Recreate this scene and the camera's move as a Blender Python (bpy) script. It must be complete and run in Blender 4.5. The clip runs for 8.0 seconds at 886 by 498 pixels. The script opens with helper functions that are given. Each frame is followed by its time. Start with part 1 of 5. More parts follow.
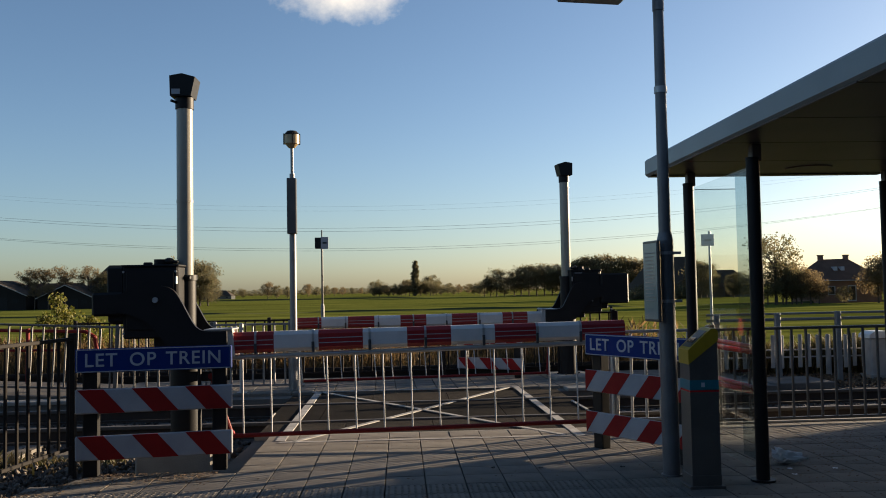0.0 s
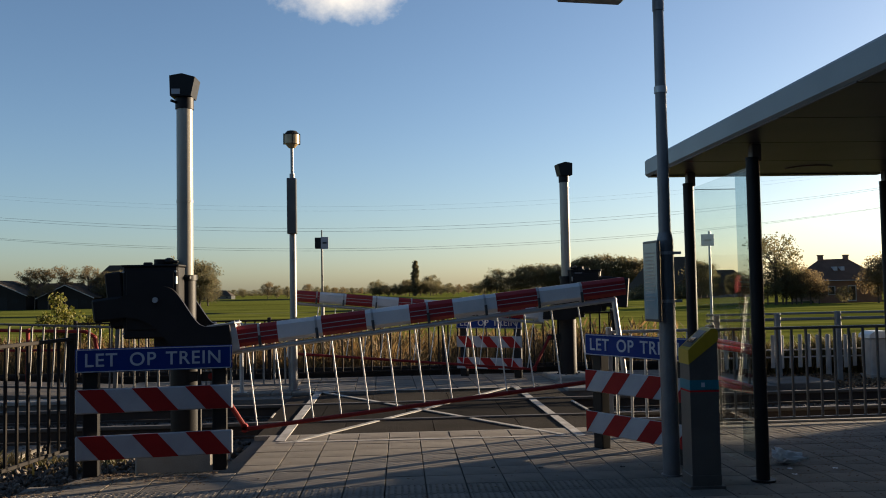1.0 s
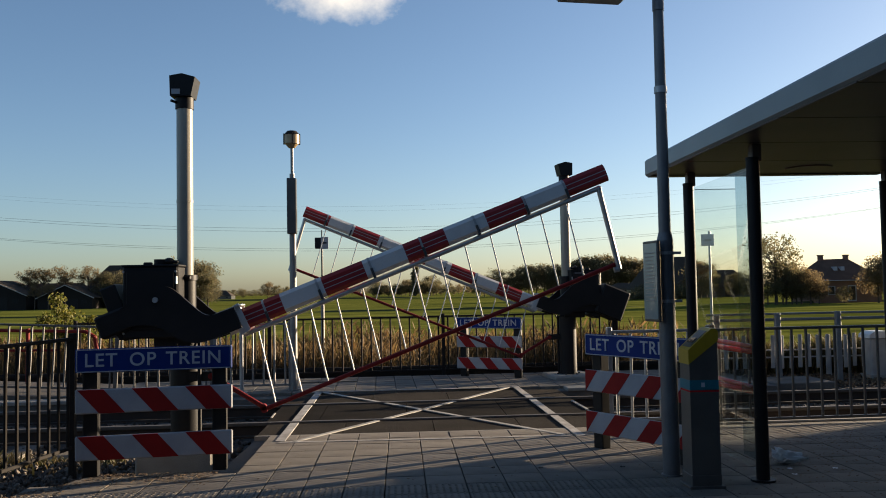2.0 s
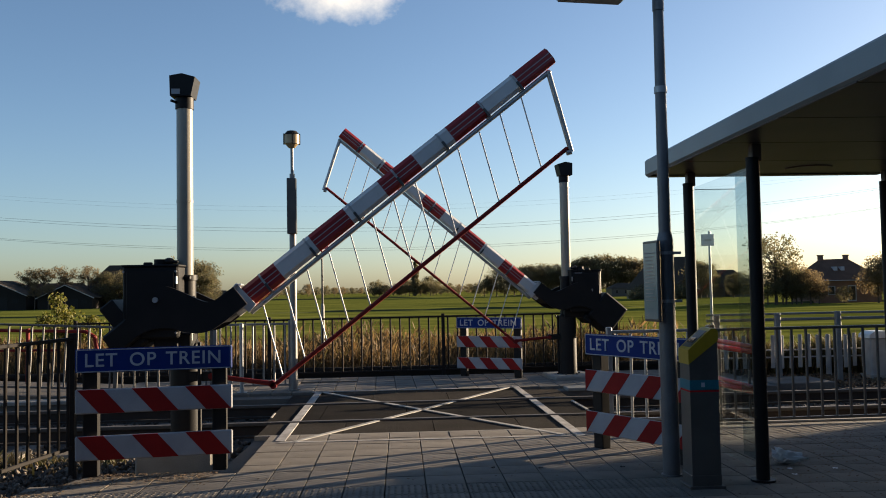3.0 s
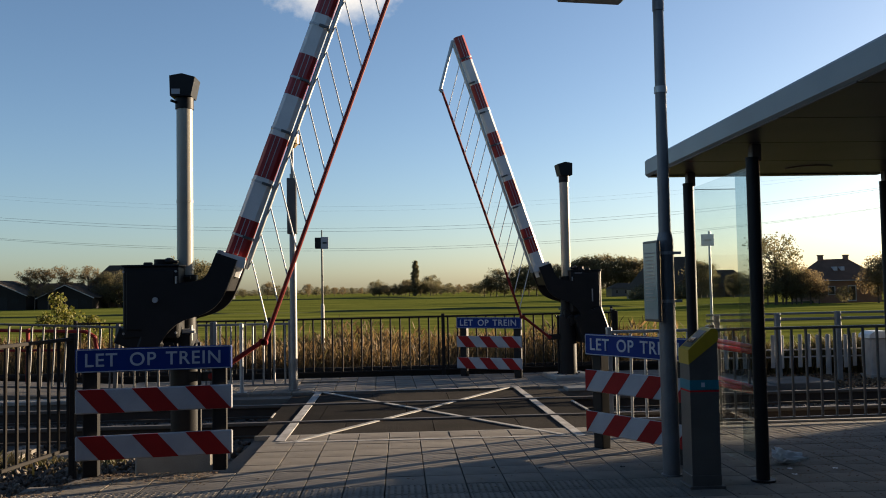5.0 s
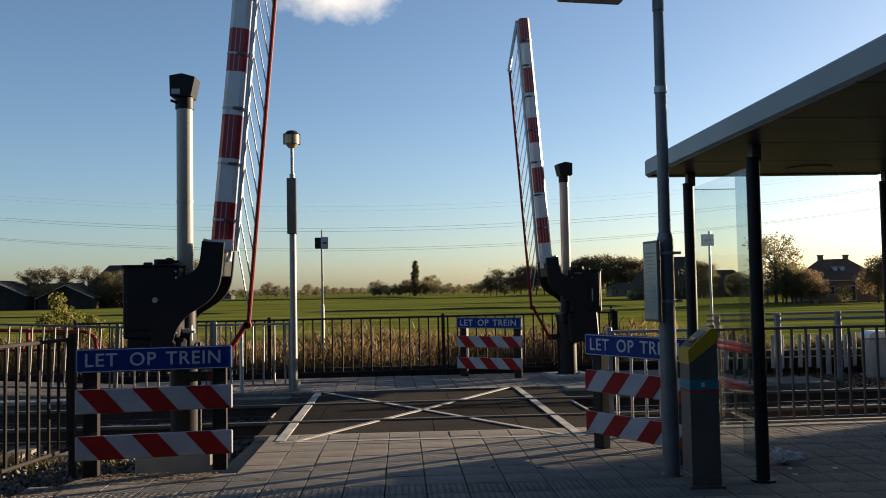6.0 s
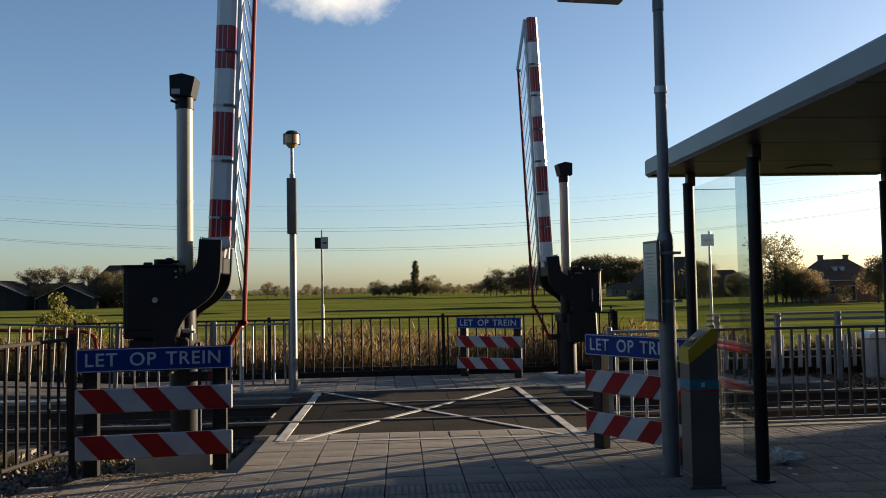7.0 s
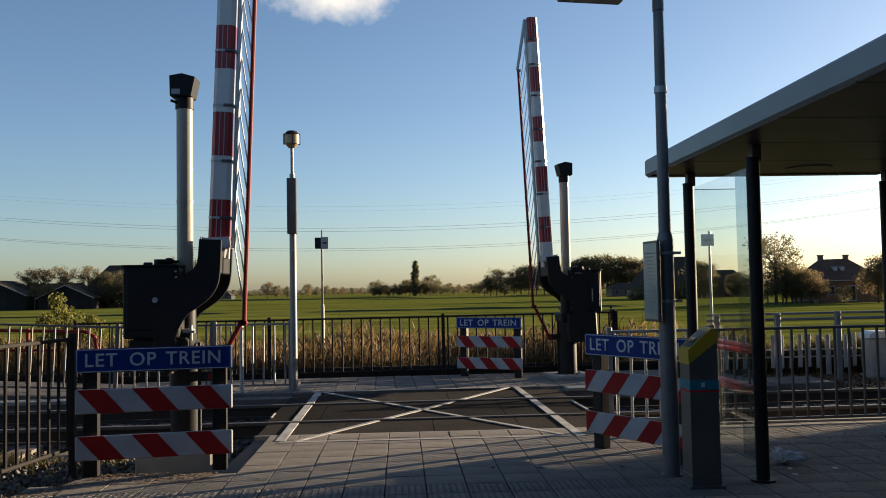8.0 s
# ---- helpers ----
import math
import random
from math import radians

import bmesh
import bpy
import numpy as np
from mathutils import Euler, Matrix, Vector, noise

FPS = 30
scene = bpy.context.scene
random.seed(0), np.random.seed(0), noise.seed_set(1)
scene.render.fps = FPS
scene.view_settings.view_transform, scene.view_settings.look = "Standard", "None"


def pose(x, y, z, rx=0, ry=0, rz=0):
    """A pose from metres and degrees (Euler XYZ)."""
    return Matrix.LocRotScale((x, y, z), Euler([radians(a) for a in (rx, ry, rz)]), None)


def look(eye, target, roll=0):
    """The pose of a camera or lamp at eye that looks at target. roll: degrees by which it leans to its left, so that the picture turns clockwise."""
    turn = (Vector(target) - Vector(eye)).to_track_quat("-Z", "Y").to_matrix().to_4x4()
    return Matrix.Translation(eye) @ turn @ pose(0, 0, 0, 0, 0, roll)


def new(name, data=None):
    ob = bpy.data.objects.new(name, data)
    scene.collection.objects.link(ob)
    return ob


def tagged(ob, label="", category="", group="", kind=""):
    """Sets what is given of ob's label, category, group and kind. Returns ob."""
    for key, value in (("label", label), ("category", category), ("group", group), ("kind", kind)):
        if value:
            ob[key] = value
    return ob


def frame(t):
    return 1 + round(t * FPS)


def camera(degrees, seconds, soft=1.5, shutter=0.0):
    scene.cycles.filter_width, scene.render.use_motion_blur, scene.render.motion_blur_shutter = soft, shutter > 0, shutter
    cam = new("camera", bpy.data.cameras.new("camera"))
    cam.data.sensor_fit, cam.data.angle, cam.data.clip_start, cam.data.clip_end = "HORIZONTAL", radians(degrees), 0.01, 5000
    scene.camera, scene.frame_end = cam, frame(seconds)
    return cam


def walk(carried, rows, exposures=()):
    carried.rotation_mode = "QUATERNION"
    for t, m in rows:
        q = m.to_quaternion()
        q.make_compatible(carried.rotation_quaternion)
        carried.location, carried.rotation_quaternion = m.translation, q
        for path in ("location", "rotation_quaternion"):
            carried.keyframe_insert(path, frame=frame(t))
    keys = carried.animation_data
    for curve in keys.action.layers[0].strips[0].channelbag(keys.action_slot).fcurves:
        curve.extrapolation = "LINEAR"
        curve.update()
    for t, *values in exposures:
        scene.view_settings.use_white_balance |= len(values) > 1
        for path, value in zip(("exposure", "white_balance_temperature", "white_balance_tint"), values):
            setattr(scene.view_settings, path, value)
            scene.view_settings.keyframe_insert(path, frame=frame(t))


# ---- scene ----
cam = camera(53.66, 8.0, soft=1.0)
EYE = Vector((0, 0, 1.45))
VIEW = look(EYE, EYE + Vector((0.04906, 0.99773, 0.04617)), -1.03)
walk(cam, [(0, VIEW), (8, VIEW)], [(t, e, 6520, 12) for t, e in ((0, 1.60), (1.5, 1.60), (2.8, 1.74), (4.5, 1.71), (6, 1.68), (8, 1.68))])

# ---- light ----
SUN_AZ, SUN_EL = 63.0, 9.0     # degrees right of the crossing's axis, degrees above the horizon
world = bpy.data.worlds.new("sky")
scene.world = world
world.use_nodes = True
wn, wl = world.node_tree.nodes, world.node_tree.links
sky = wn.new("ShaderNodeTexSky")
sky.sky_type, sky.sun_disc = "NISHITA", False
sky.sun_elevation, sky.sun_rotation = radians(SUN_EL), radians(SUN_AZ)
sky.air_density, sky.dust_density, sky.ozone_density = 0.80, 0.95, 2.3
wl.new(sky.outputs[0], wn["Background"].inputs[0])
wn["Background"].inputs[1].default_value = 0.06
sun = new("sun", bpy.data.lights.new("sun", "SUN"))
sun.data.energy, sun.data.angle, sun.data.color = 5.0, radians(0.53), (1.0, 0.80, 0.55)
sdir = Vector((math.sin(radians(SUN_AZ)) * math.cos(radians(SUN_EL)), math.cos(radians(SUN_AZ)) * math.cos(radians(SUN_EL)), math.sin(radians(SUN_EL))))
sun.matrix_world = look(sdir * 50, (0, 0, 0))


# ---- materials ----
def mat(name, a, b=None, rough=0.6, metal=0.0, scale=8.0, bump=0.15, fine=90.0, rand=0.0, detail=6.0, spec=0.5):
    """Two tones mixed by noise, fine bump, and a lightness that varies from piece to piece (rand)."""
    m = bpy.data.materials.new(name)
    m.use_nodes = True
    n, l = m.node_tree.nodes, m.node_tree.links
    p = n["Principled BSDF"]
    b = b or tuple(c * 0.75 for c in a)
    tc = n.new("ShaderNodeTexCoord")
    big = n.new("ShaderNodeTexNoise")
    big.inputs["Scale"].default_value, big.inputs["Detail"].default_value = scale, detail
    small = n.new("ShaderNodeTexNoise")
    small.inputs["Scale"].default_value, small.inputs["Detail"].default_value = fine, 4
    l.new(tc.outputs["Object"], big.inputs["Vector"])
    l.new(tc.outputs["Object"], small.inputs["Vector"])
    add = n.new("ShaderNodeMath")
    add.operation = "MULTIPLY_ADD"
    l.new(small.outputs[0], add.inputs[0])
    add.inputs[1].default_value = 0.35
    l.new(big.outputs[0], add.inputs[2])
    ramp = n.new("ShaderNodeMapRange")
    ramp.inputs[1].default_value, ramp.inputs[2].default_value = 0.45, 0.95
    l.new(add.outputs[0], ramp.inputs[0])
    mix = n.new("ShaderNodeMix")
    mix.data_type = "RGBA"
    mix.inputs[6].default_value, mix.inputs[7].default_value = (*a, 1), (*b, 1)
    l.new(ramp.outputs[0], mix.inputs[0])
    out = mix.outputs[2]
    if rand:
        oi = n.new("ShaderNodeObjectInfo")
        mr = n.new("ShaderNodeMapRange")
        mr.inputs[3].default_value, mr.inputs[4].default_value = 1 - rand, 1 + rand
        l.new(oi.outputs["Random"], mr.inputs[0])
        hs = n.new("ShaderNodeHueSaturation")
        l.new(mr.outputs[0], hs.inputs["Value"])
        l.new(out, hs.inputs["Color"])
        out = hs.outputs[0]
    l.new(out, p.inputs["Base Color"])
    p.inputs["Roughness"].default_value, p.inputs["Metallic"].default_value = rough, metal
    p.inputs["Specular IOR Level"].default_value = spec
    if bump:
        bp = n.new("ShaderNodeBump")
        bp.inputs["Strength"].default_value, bp.inputs["Distance"].default_value = bump, 0.01
        l.new(small.outputs[0], bp.inputs["Height"])
        l.new(bp.outputs[0], p.inputs["Normal"])
    return m


def island_mat(name, cols, rough=0.8, trans=0.0, spread=0.25):
    """Leaves, stones and stalks: each loose piece takes its own tone."""
    m = bpy.data.materials.new(name)
    m.use_nodes = True
    n, l = m.node_tree.nodes, m.node_tree.links
    p = n["Principled BSDF"]
    g = n.new("ShaderNodeNewGeometry")
    r = n.new("ShaderNodeValToRGB")
    e = r.color_ramp.elements
    e[0].color, e[1].color = (*cols[0], 1), (*cols[-1], 1)
    for i, c in enumerate(cols[1:-1]):
        e.new((i + 1) / (len(cols) - 1)).color = (*c, 1)
    l.new(g.outputs["Random Per Island"], r.inputs[0])
    l.new(r.outputs[0], p.inputs["Base Color"])
    p.inputs["Roughness"].default_value = rough
    if trans:
        t = n.new("ShaderNodeBsdfTranslucent")
        l.new(r.outputs[0], t.inputs[0])
        mx = n.new("ShaderNodeMixShader")
        mx.inputs[0].default_value = trans
        l.new(p.outputs[0], mx.inputs[1])
        l.new(t.outputs[0], mx.inputs[2])
        l.new(mx.outputs[0], n["Material Output"].inputs[0])
    return m


PAVING = mat("concrete_paving", (0.225, 0.200, 0.168), (0.13, 0.116, 0.098), 0.9, scale=3, bump=0.35, fine=140, rand=0.10, spec=0.2)
MORTAR = mat("joint_sand", (0.085, 0.075, 0.063), rough=0.95, scale=6, bump=0.4)
CONCRETE = mat("weathered_concrete", (0.33, 0.31, 0.27), (0.22, 0.205, 0.18), 0.85, scale=2.5, bump=0.3)
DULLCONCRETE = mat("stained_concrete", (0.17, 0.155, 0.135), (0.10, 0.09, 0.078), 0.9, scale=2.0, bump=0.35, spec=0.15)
ASPHALT = mat("asphalt", (0.028, 0.025, 0.022), (0.046, 0.041, 0.036), 1.0, scale=1.3, bump=0.6, fine=220, spec=0.02)
RUBBER = mat("rubber_panel", (0.015, 0.014, 0.013), (0.027, 0.024, 0.021), 1.0, scale=2, bump=0.4, spec=0.02)
ROADWHITE = mat("road_paint", (0.40, 0.385, 0.36), (0.17, 0.155, 0.135), 0.8, scale=9, bump=0.2)
STEELRAIL = mat("rail_steel", (0.045, 0.032, 0.024), (0.025, 0.018, 0.014), 0.8, 0.1, scale=5)
RAILTOP = mat("polished_rail_head", (0.11, 0.095, 0.08), rough=0.6, metal=0.3, bump=0.05)
BALLAST = mat("ballast_bed", (0.055, 0.045, 0.036), (0.03, 0.025, 0.02), 0.95, scale=25, bump=0.9, fine=40)
STONES = island_mat("ballast_stone", [(0.032, 0.025, 0.019), (0.085, 0.068, 0.052), (0.18, 0.15, 0.118), (0.055, 0.045, 0.036), (0.07, 0.048, 0.03)])
# Rusty stones for the track, with the platform's shade put into their tones.
TRACKSTONES = island_mat("shaded_rusty_ballast", [(0.03, 0.025, 0.02), (0.07, 0.055, 0.043), (0.11, 0.09, 0.07), (0.05, 0.04, 0.033)])
BLACKPAINT = mat("black_paint", (0.011, 0.011, 0.0115), (0.017, 0.016, 0.016), 0.5, scale=4, bump=0.06, spec=0.18)
FENCEPAINT = mat("black_fence_paint", (0.018, 0.0165, 0.016), (0.028, 0.024, 0.021), 0.7, scale=8, bump=0.08, spec=0.08)
GALV = mat("galvanised_steel", (0.42, 0.43, 0.43), (0.33, 0.34, 0.34), 0.42, 0.55, scale=6, bump=0.08)
MASTGREY = mat("mast_enamel", (0.33, 0.305, 0.25), (0.27, 0.25, 0.205), 0.22, 0.0, scale=2, bump=0, spec=0.35)
WHITEENAMEL = mat("white_enamel", (0.62, 0.62, 0.61), (0.50, 0.50, 0.49), 0.35, scale=5, bump=0.05)
REDENAMEL = mat("red_reflective", (0.30, 0.012, 0.013), (0.22, 0.010, 0.011), 0.38, scale=5, bump=0.05)
REDRAIL = mat("red_oxide_paint", (0.19, 0.014, 0.013), (0.13, 0.011, 0.010), 0.6, scale=6, spec=0.2)
BOARDWHITE = mat("reflective_white", (0.39, 0.40, 0.42), (0.30, 0.31, 0.33), 0.6, scale=5, bump=0.05, spec=0.15)
BOARDRED = mat("reflective_red", (0.30, 0.014, 0.013), (0.22, 0.011, 0.010), 0.6, scale=5, bump=0.05, spec=0.15)
SIGNBLUE = mat("sign_blue", (0.006, 0.030, 0.18), (0.005, 0.023, 0.14), 0.55, scale=3, bump=0.03, spec=0.15)
SIGNWHITE = mat("sign_lettering", (0.46, 0.49, 0.54), rough=0.45, bump=0.0)
ROOFGREY = mat("coated_aluminium", (0.22, 0.25, 0.26), (0.18, 0.205, 0.215), 0.4, 0.25, scale=2, bump=0.04)
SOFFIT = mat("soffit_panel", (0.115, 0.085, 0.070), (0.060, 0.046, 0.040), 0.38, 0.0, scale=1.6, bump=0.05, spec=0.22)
LAMPGREY = mat("painted_lamp_post", (0.155, 0.158, 0.165), (0.11, 0.112, 0.115), 0.4, 0.2, scale=5, bump=0.08)
MACHINE = mat("brushed_metal_casing", (0.135, 0.122, 0.108), (0.09, 0.082, 0.074), 0.45, 0.3, scale=4, bump=0.06)
YELLOW = mat("yellow_plastic", (0.50, 0.32, 0.012), (0.38, 0.24, 0.010), 0.45, scale=5, bump=0.05)
CYAN = mat("blue_band", (0.012, 0.19, 0.24), (0.010, 0.14, 0.19), 0.4, bump=0.02)
REDGLOSS = mat("red_gloss", (0.55, 0.012, 0.02), (0.42, 0.01, 0.015), 0.25, bump=0.02)
BARK = mat("bark", (0.07, 0.05, 0.035), (0.04, 0.03, 0.022), 0.9, scale=3, bump=0.6, fine=20)
BRICK = mat("brick_masonry", (0.20, 0.11, 0.075), (0.13, 0.07, 0.05), 0.85, scale=0.5, bump=0.3)
ROOFTILE = mat("dark_roof_tiles", (0.12, 0.075, 0.055), (0.08, 0.05, 0.038), 0.9, scale=0.7, bump=0.4, spec=0.1)
THATCH = mat("thatched_roof", (0.060, 0.050, 0.040), (0.042, 0.035, 0.029), 0.95, scale=0.6, bump=0.5, spec=0.1)
WINDOWDARK = mat("dark_window_glass", (0.02, 0.022, 0.025), rough=0.12, bump=0)
LAMPGLASS = mat("lamp_diffuser", (0.36, 0.27, 0.14), (0.28, 0.2, 0.10), 0.35, bump=0.02)
PLASTIC = mat("crumpled_plastic", (0.75, 0.75, 0.74), (0.6, 0.6, 0.6), 0.35, bump=0.3)
PALE = mat("pale_slat", (0.38, 0.365, 0.34), (0.28, 0.265, 0.245), 0.7, scale=6)
DIRT = mat("dark_soil", (0.02, 0.016, 0.012), (0.012, 0.01, 0.008), 0.95, scale=3, bump=0.8)
REED = island_mat("dry_reed", [(0.05, 0.030, 0.013), (0.165, 0.098, 0.038), (0.24, 0.155, 0.066), (0.075, 0.06, 0.02), (0.125, 0.072, 0.027)], 0.8, 0.4)
LEAFGREEN = island_mat("dark_foliage", [(0.085, 0.085, 0.045), (0.11, 0.105, 0.055), (0.14, 0.12, 0.062), (0.15, 0.115, 0.06)], 0.8, 0.65)
LEAFAUTUMN = island_mat("autumn_foliage", [(0.12, 0.098, 0.055), (0.15, 0.112, 0.06), (0.19, 0.13, 0.06), (0.12, 0.105, 0.058)], 0.8, 0.65)
LEAFYELLOW = island_mat("yellow_green_foliage", [(0.09, 0.105, 0.015), (0.15, 0.145, 0.02), (0.20, 0.17, 0.026), (0.065, 0.08, 0.014)], 0.7, 0.45)
DEBRIS = island_mat("brown_crumbs", [(0.05, 0.03, 0.015), (0.11, 0.065, 0.03), (0.16, 0.10, 0.05), (0.07, 0.05, 0.03)], 0.9)
WEED = island_mat("weeds", [(0.045, 0.045, 0.018), (0.08, 0.075, 0.03), (0.12, 0.085, 0.038), (0.06, 0.05, 0.022)], 0.8, 0.4)


PANELGLASS = mat("glazed_timetable", (0.30, 0.37, 0.37), (0.20, 0.26, 0.27), 0.08, scale=3, bump=0.0, spec=0.6)
# Grey of the two unseen walls added to block sky light.
BLOCKERGREY = mat("sky_blocker_grey", (0.16, 0.155, 0.15), (0.11, 0.105, 0.10), 0.9, scale=0.6, bump=0.3)
GRASSDARK = mat("rough_grass", (0.035, 0.045, 0.012), (0.07, 0.075, 0.022), 0.95, scale=0.4, bump=0.5, fine=3)


def glass_mat(name, tint, clear, rough=0.02):
    """Thin architectural glass: mostly clear, with a mirror gloss at grazing angles."""
    m = bpy.data.materials.new(name)
    m.use_nodes = True
    n, l = m.node_tree.nodes, m.node_tree.links
    n.remove(n["Principled BSDF"])
    t, g, f = n.new("ShaderNodeBsdfTransparent"), n.new("ShaderNodeBsdfGlossy"), n.new("ShaderNodeLayerWeight")
    pw, sc = n.new("ShaderNodeMath"), n.new("ShaderNodeMath")
    pw.operation, sc.operation = "POWER", "MULTIPLY_ADD"
    pw.inputs[1].default_value, sc.inputs[1].default_value, sc.inputs[2].default_value = 4.0, clear, 0.02
    l.new(f.outputs["Facing"], pw.inputs[0]), l.new(pw.outputs[0], sc.inputs[0])
    t.inputs[0].default_value = (*tint, 1)
    g.inputs["Roughness"].default_value = rough
    mx = n.new("ShaderNodeMixShader")
    l.new(sc.outputs[0], mx.inputs[0])
    l.new(t.outputs[0], mx.inputs[1])
    l.new(g.outputs[0], mx.inputs[2])
    l.new(mx.outputs[0], n["Material Output"].inputs[0])
    return m


GLASS = glass_mat("shelter_glass", (0.945, 0.965, 0.955), 0.35)
REFLECTSTRIP = glass_mat("pane_reflection_strip", (0.70, 0.77, 0.80), 0.2, 0.2)
CONTROLBOX = mat("dark_grey_casing", (0.07, 0.072, 0.075), (0.045, 0.046, 0.048), 0.3, 0.2, scale=4, bump=0.05)
FENCEGREY = mat("weathered_fence_steel", (0.14, 0.135, 0.125), (0.085, 0.08, 0.074), 0.45, 0.2, scale=8, bump=0.08)
GREYSTEEL = mat("dull_grey_steel", (0.24, 0.24, 0.235), (0.16, 0.16, 0.155), 0.45, 0.3, scale=6, bump=0.08)


def field_mat():
    """Meadow: strips of mown and longer grass and the dark lines of ditches across the view."""
    m = bpy.data.materials.new("meadow")
    m.use_nodes = True
    n, l = m.node_tree.nodes, m.node_tree.links
    p = n["Principled BSDF"]
    tc = n.new("ShaderNodeTexCoord")
    sep = n.new("ShaderNodeSeparateXYZ")
    l.new(tc.outputs["Object"], sep.inputs[0])

    def noise_at(sx, sy, detail=5):
        mp = n.new("ShaderNodeMapping")
        mp.inputs["Scale"].default_value = (sx, sy, 1)
        l.new(tc.outputs["Object"], mp.inputs[0])
        t = n.new("ShaderNodeTexNoise")
        t.inputs["Scale"].default_value, t.inputs["Detail"].default_value = 1, detail
        l.new(mp.outputs[0], t.inputs["Vector"])
        return t.outputs[0]
    r = n.new("ShaderNodeValToRGB")
    r.color_ramp.elements[0].color, r.color_ramp.elements[1].color = (0.10, 0.118, 0.03, 1), (0.19, 0.208, 0.06, 1)
    r.color_ramp.elements[0].position, r.color_ramp.elements[1].position = 0.3, 0.68
    l.new(noise_at(0.004, 0.11, 8), r.inputs[0])
    r2 = n.new("ShaderNodeValToRGB")
    r2.color_ramp.elements[0].color, r2.color_ramp.elements[1].color = (0.35, 0.38, 0.3, 1), (1.35, 1.3, 1.1, 1)
    l.new(noise_at(0.35, 1.6, 8), r2.inputs[0])
    mul = n.new("ShaderNodeMix")
    mul.data_type, mul.blend_type = "RGBA", "MULTIPLY"
    mul.inputs[0].default_value = 1
    l.new(r.outputs[0], mul.inputs[6])
    l.new(r2.outputs[0], mul.inputs[7])
    r3 = n.new("ShaderNodeValToRGB")
    r3.color_ramp.elements[0].color, r3.color_ramp.elements[1].color = (0.5, 0.55, 0.5, 1), (1.3, 1.22, 1.1, 1)
    r3.color_ramp.elements[0].position, r3.color_ramp.elements[1].position = 0.35, 0.65
    l.new(noise_at(0.035, 0.30, 9), r3.inputs[0])
    mul2 = n.new("ShaderNodeMix")
    mul2.data_type, mul2.blend_type = "RGBA", "MULTIPLY"
    mul2.inputs[0].default_value = 1
    l.new(mul.outputs[2], mul2.inputs[6])
    l.new(r3.outputs[0], mul2.inputs[7])
    l.new(mul2.outputs[2], p.inputs["Base Color"])
    p.inputs["Roughness"].default_value = 0.9
    p.inputs["Specular IOR Level"].default_value = 0.0
    return m


MEADOW = field_mat()


# ---- mesh helpers ----
def box(bm, c, s, m=None, bevel=0.0):
    r = bmesh.ops.create_cube(bm, size=1, matrix=(m or Matrix()) @ Matrix.Translation(c) @ Matrix.Diagonal((*s, 1)))
    if bevel:
        bmesh.ops.bevel(bm, geom=list({e for v in r["verts"] for e in v.link_edges}), offset=bevel, segments=1, affect="EDGES", profile=0.6)
    return bm


def rod(bm, a, b, r, r2=None, seg=12):
    a, b = Vector(a), Vector(b)
    d = b - a
    q = d.to_track_quat("Z", "Y").to_matrix().to_4x4()
    bmesh.ops.create_cone(bm, cap_ends=True, segments=seg, radius1=r, radius2=r if r2 is None else r2, depth=d.length, matrix=Matrix.Translation((a + b) / 2) @ q)
    return bm


def ball(bm, c, s, u=12, v=8):
    bmesh.ops.create_uvsphere(bm, u_segments=u, v_segments=v, radius=1, matrix=Matrix.Translation(c) @ Matrix.Diagonal((*s, 1)))
    return bm


def prism(bm, pts, lo, hi, axis="z"):
    """A polygon drawn out between lo and hi along an axis; for y the points are (x, z), for x (y, z)."""
    def at(p, h):
        return {"z": (p[0], p[1], h), "y": (p[0], h, p[1]), "x": (h, p[0], p[1])}[axis]
    a, b = [bm.verts.new(at(p, lo)) for p in pts], [bm.verts.new(at(p, hi)) for p in pts]
    bm.faces.new(a), bm.faces.new(list(reversed(b)))
    for i in range(len(pts)):
        j = (i + 1) % len(pts)
        bm.faces.new((a[j], a[i], b[i], b[j]))
    bmesh.ops.recalc_face_normals(bm, faces=bm.faces)
    return bm


def make(name, bm, material, smooth=True):
    me = bpy.data.meshes.new(name)
    bm.to_mesh(me)
    bm.free()
    me.materials.append(material)
    if smooth:
        for f in me.polygons:
            f.use_smooth = True
        me.set_sharp_from_angle(angle=radians(35))
    return me


def part(name, bm, material, parent, label="", smooth=True):
    ob = new(name, make(name, bm, material, smooth))
    ob.parent = parent
    return tagged(ob, label)


def piece(name, me, parent, m):
    ob = new(name, me)
    ob.parent = parent
    ob.matrix_basis = m
    return ob


def thing(name, m, label, category, group="", kind=""):
    ob = new(name)
    ob.matrix_basis = m
    ob.empty_display_size = 0.2
    return tagged(ob, label, category, group, kind)


def B():
    return bmesh.new()


def text_mesh(name, body, size, depth, parent, m, material, label="", spacing=1.0):
    """Lettering in the built-in font, as a mesh."""
    cu = bpy.data.curves.new(name, "FONT")
    cu.body, cu.size, cu.extrude, cu.align_x, cu.align_y, cu.space_character = body, size, depth, "CENTER", "CENTER", spacing
    cu.offset = 0.0016
    tmp = new("tmp", cu)
    me = bpy.data.meshes.new_from_object(tmp.evaluated_get(bpy.context.evaluated_depsgraph_get()))
    bpy.data.objects.remove(tmp)
    bpy.data.curves.remove(cu)
    me.materials.append(material)
    ob = new(name, me)
    ob.parent = parent
    ob.matrix_basis = m
    return tagged(ob, label)


SKEW = pose(0, 9, 0, 0, 0, 1.4) @ pose(0, -9, 0)     # the track lies a little askew to the path


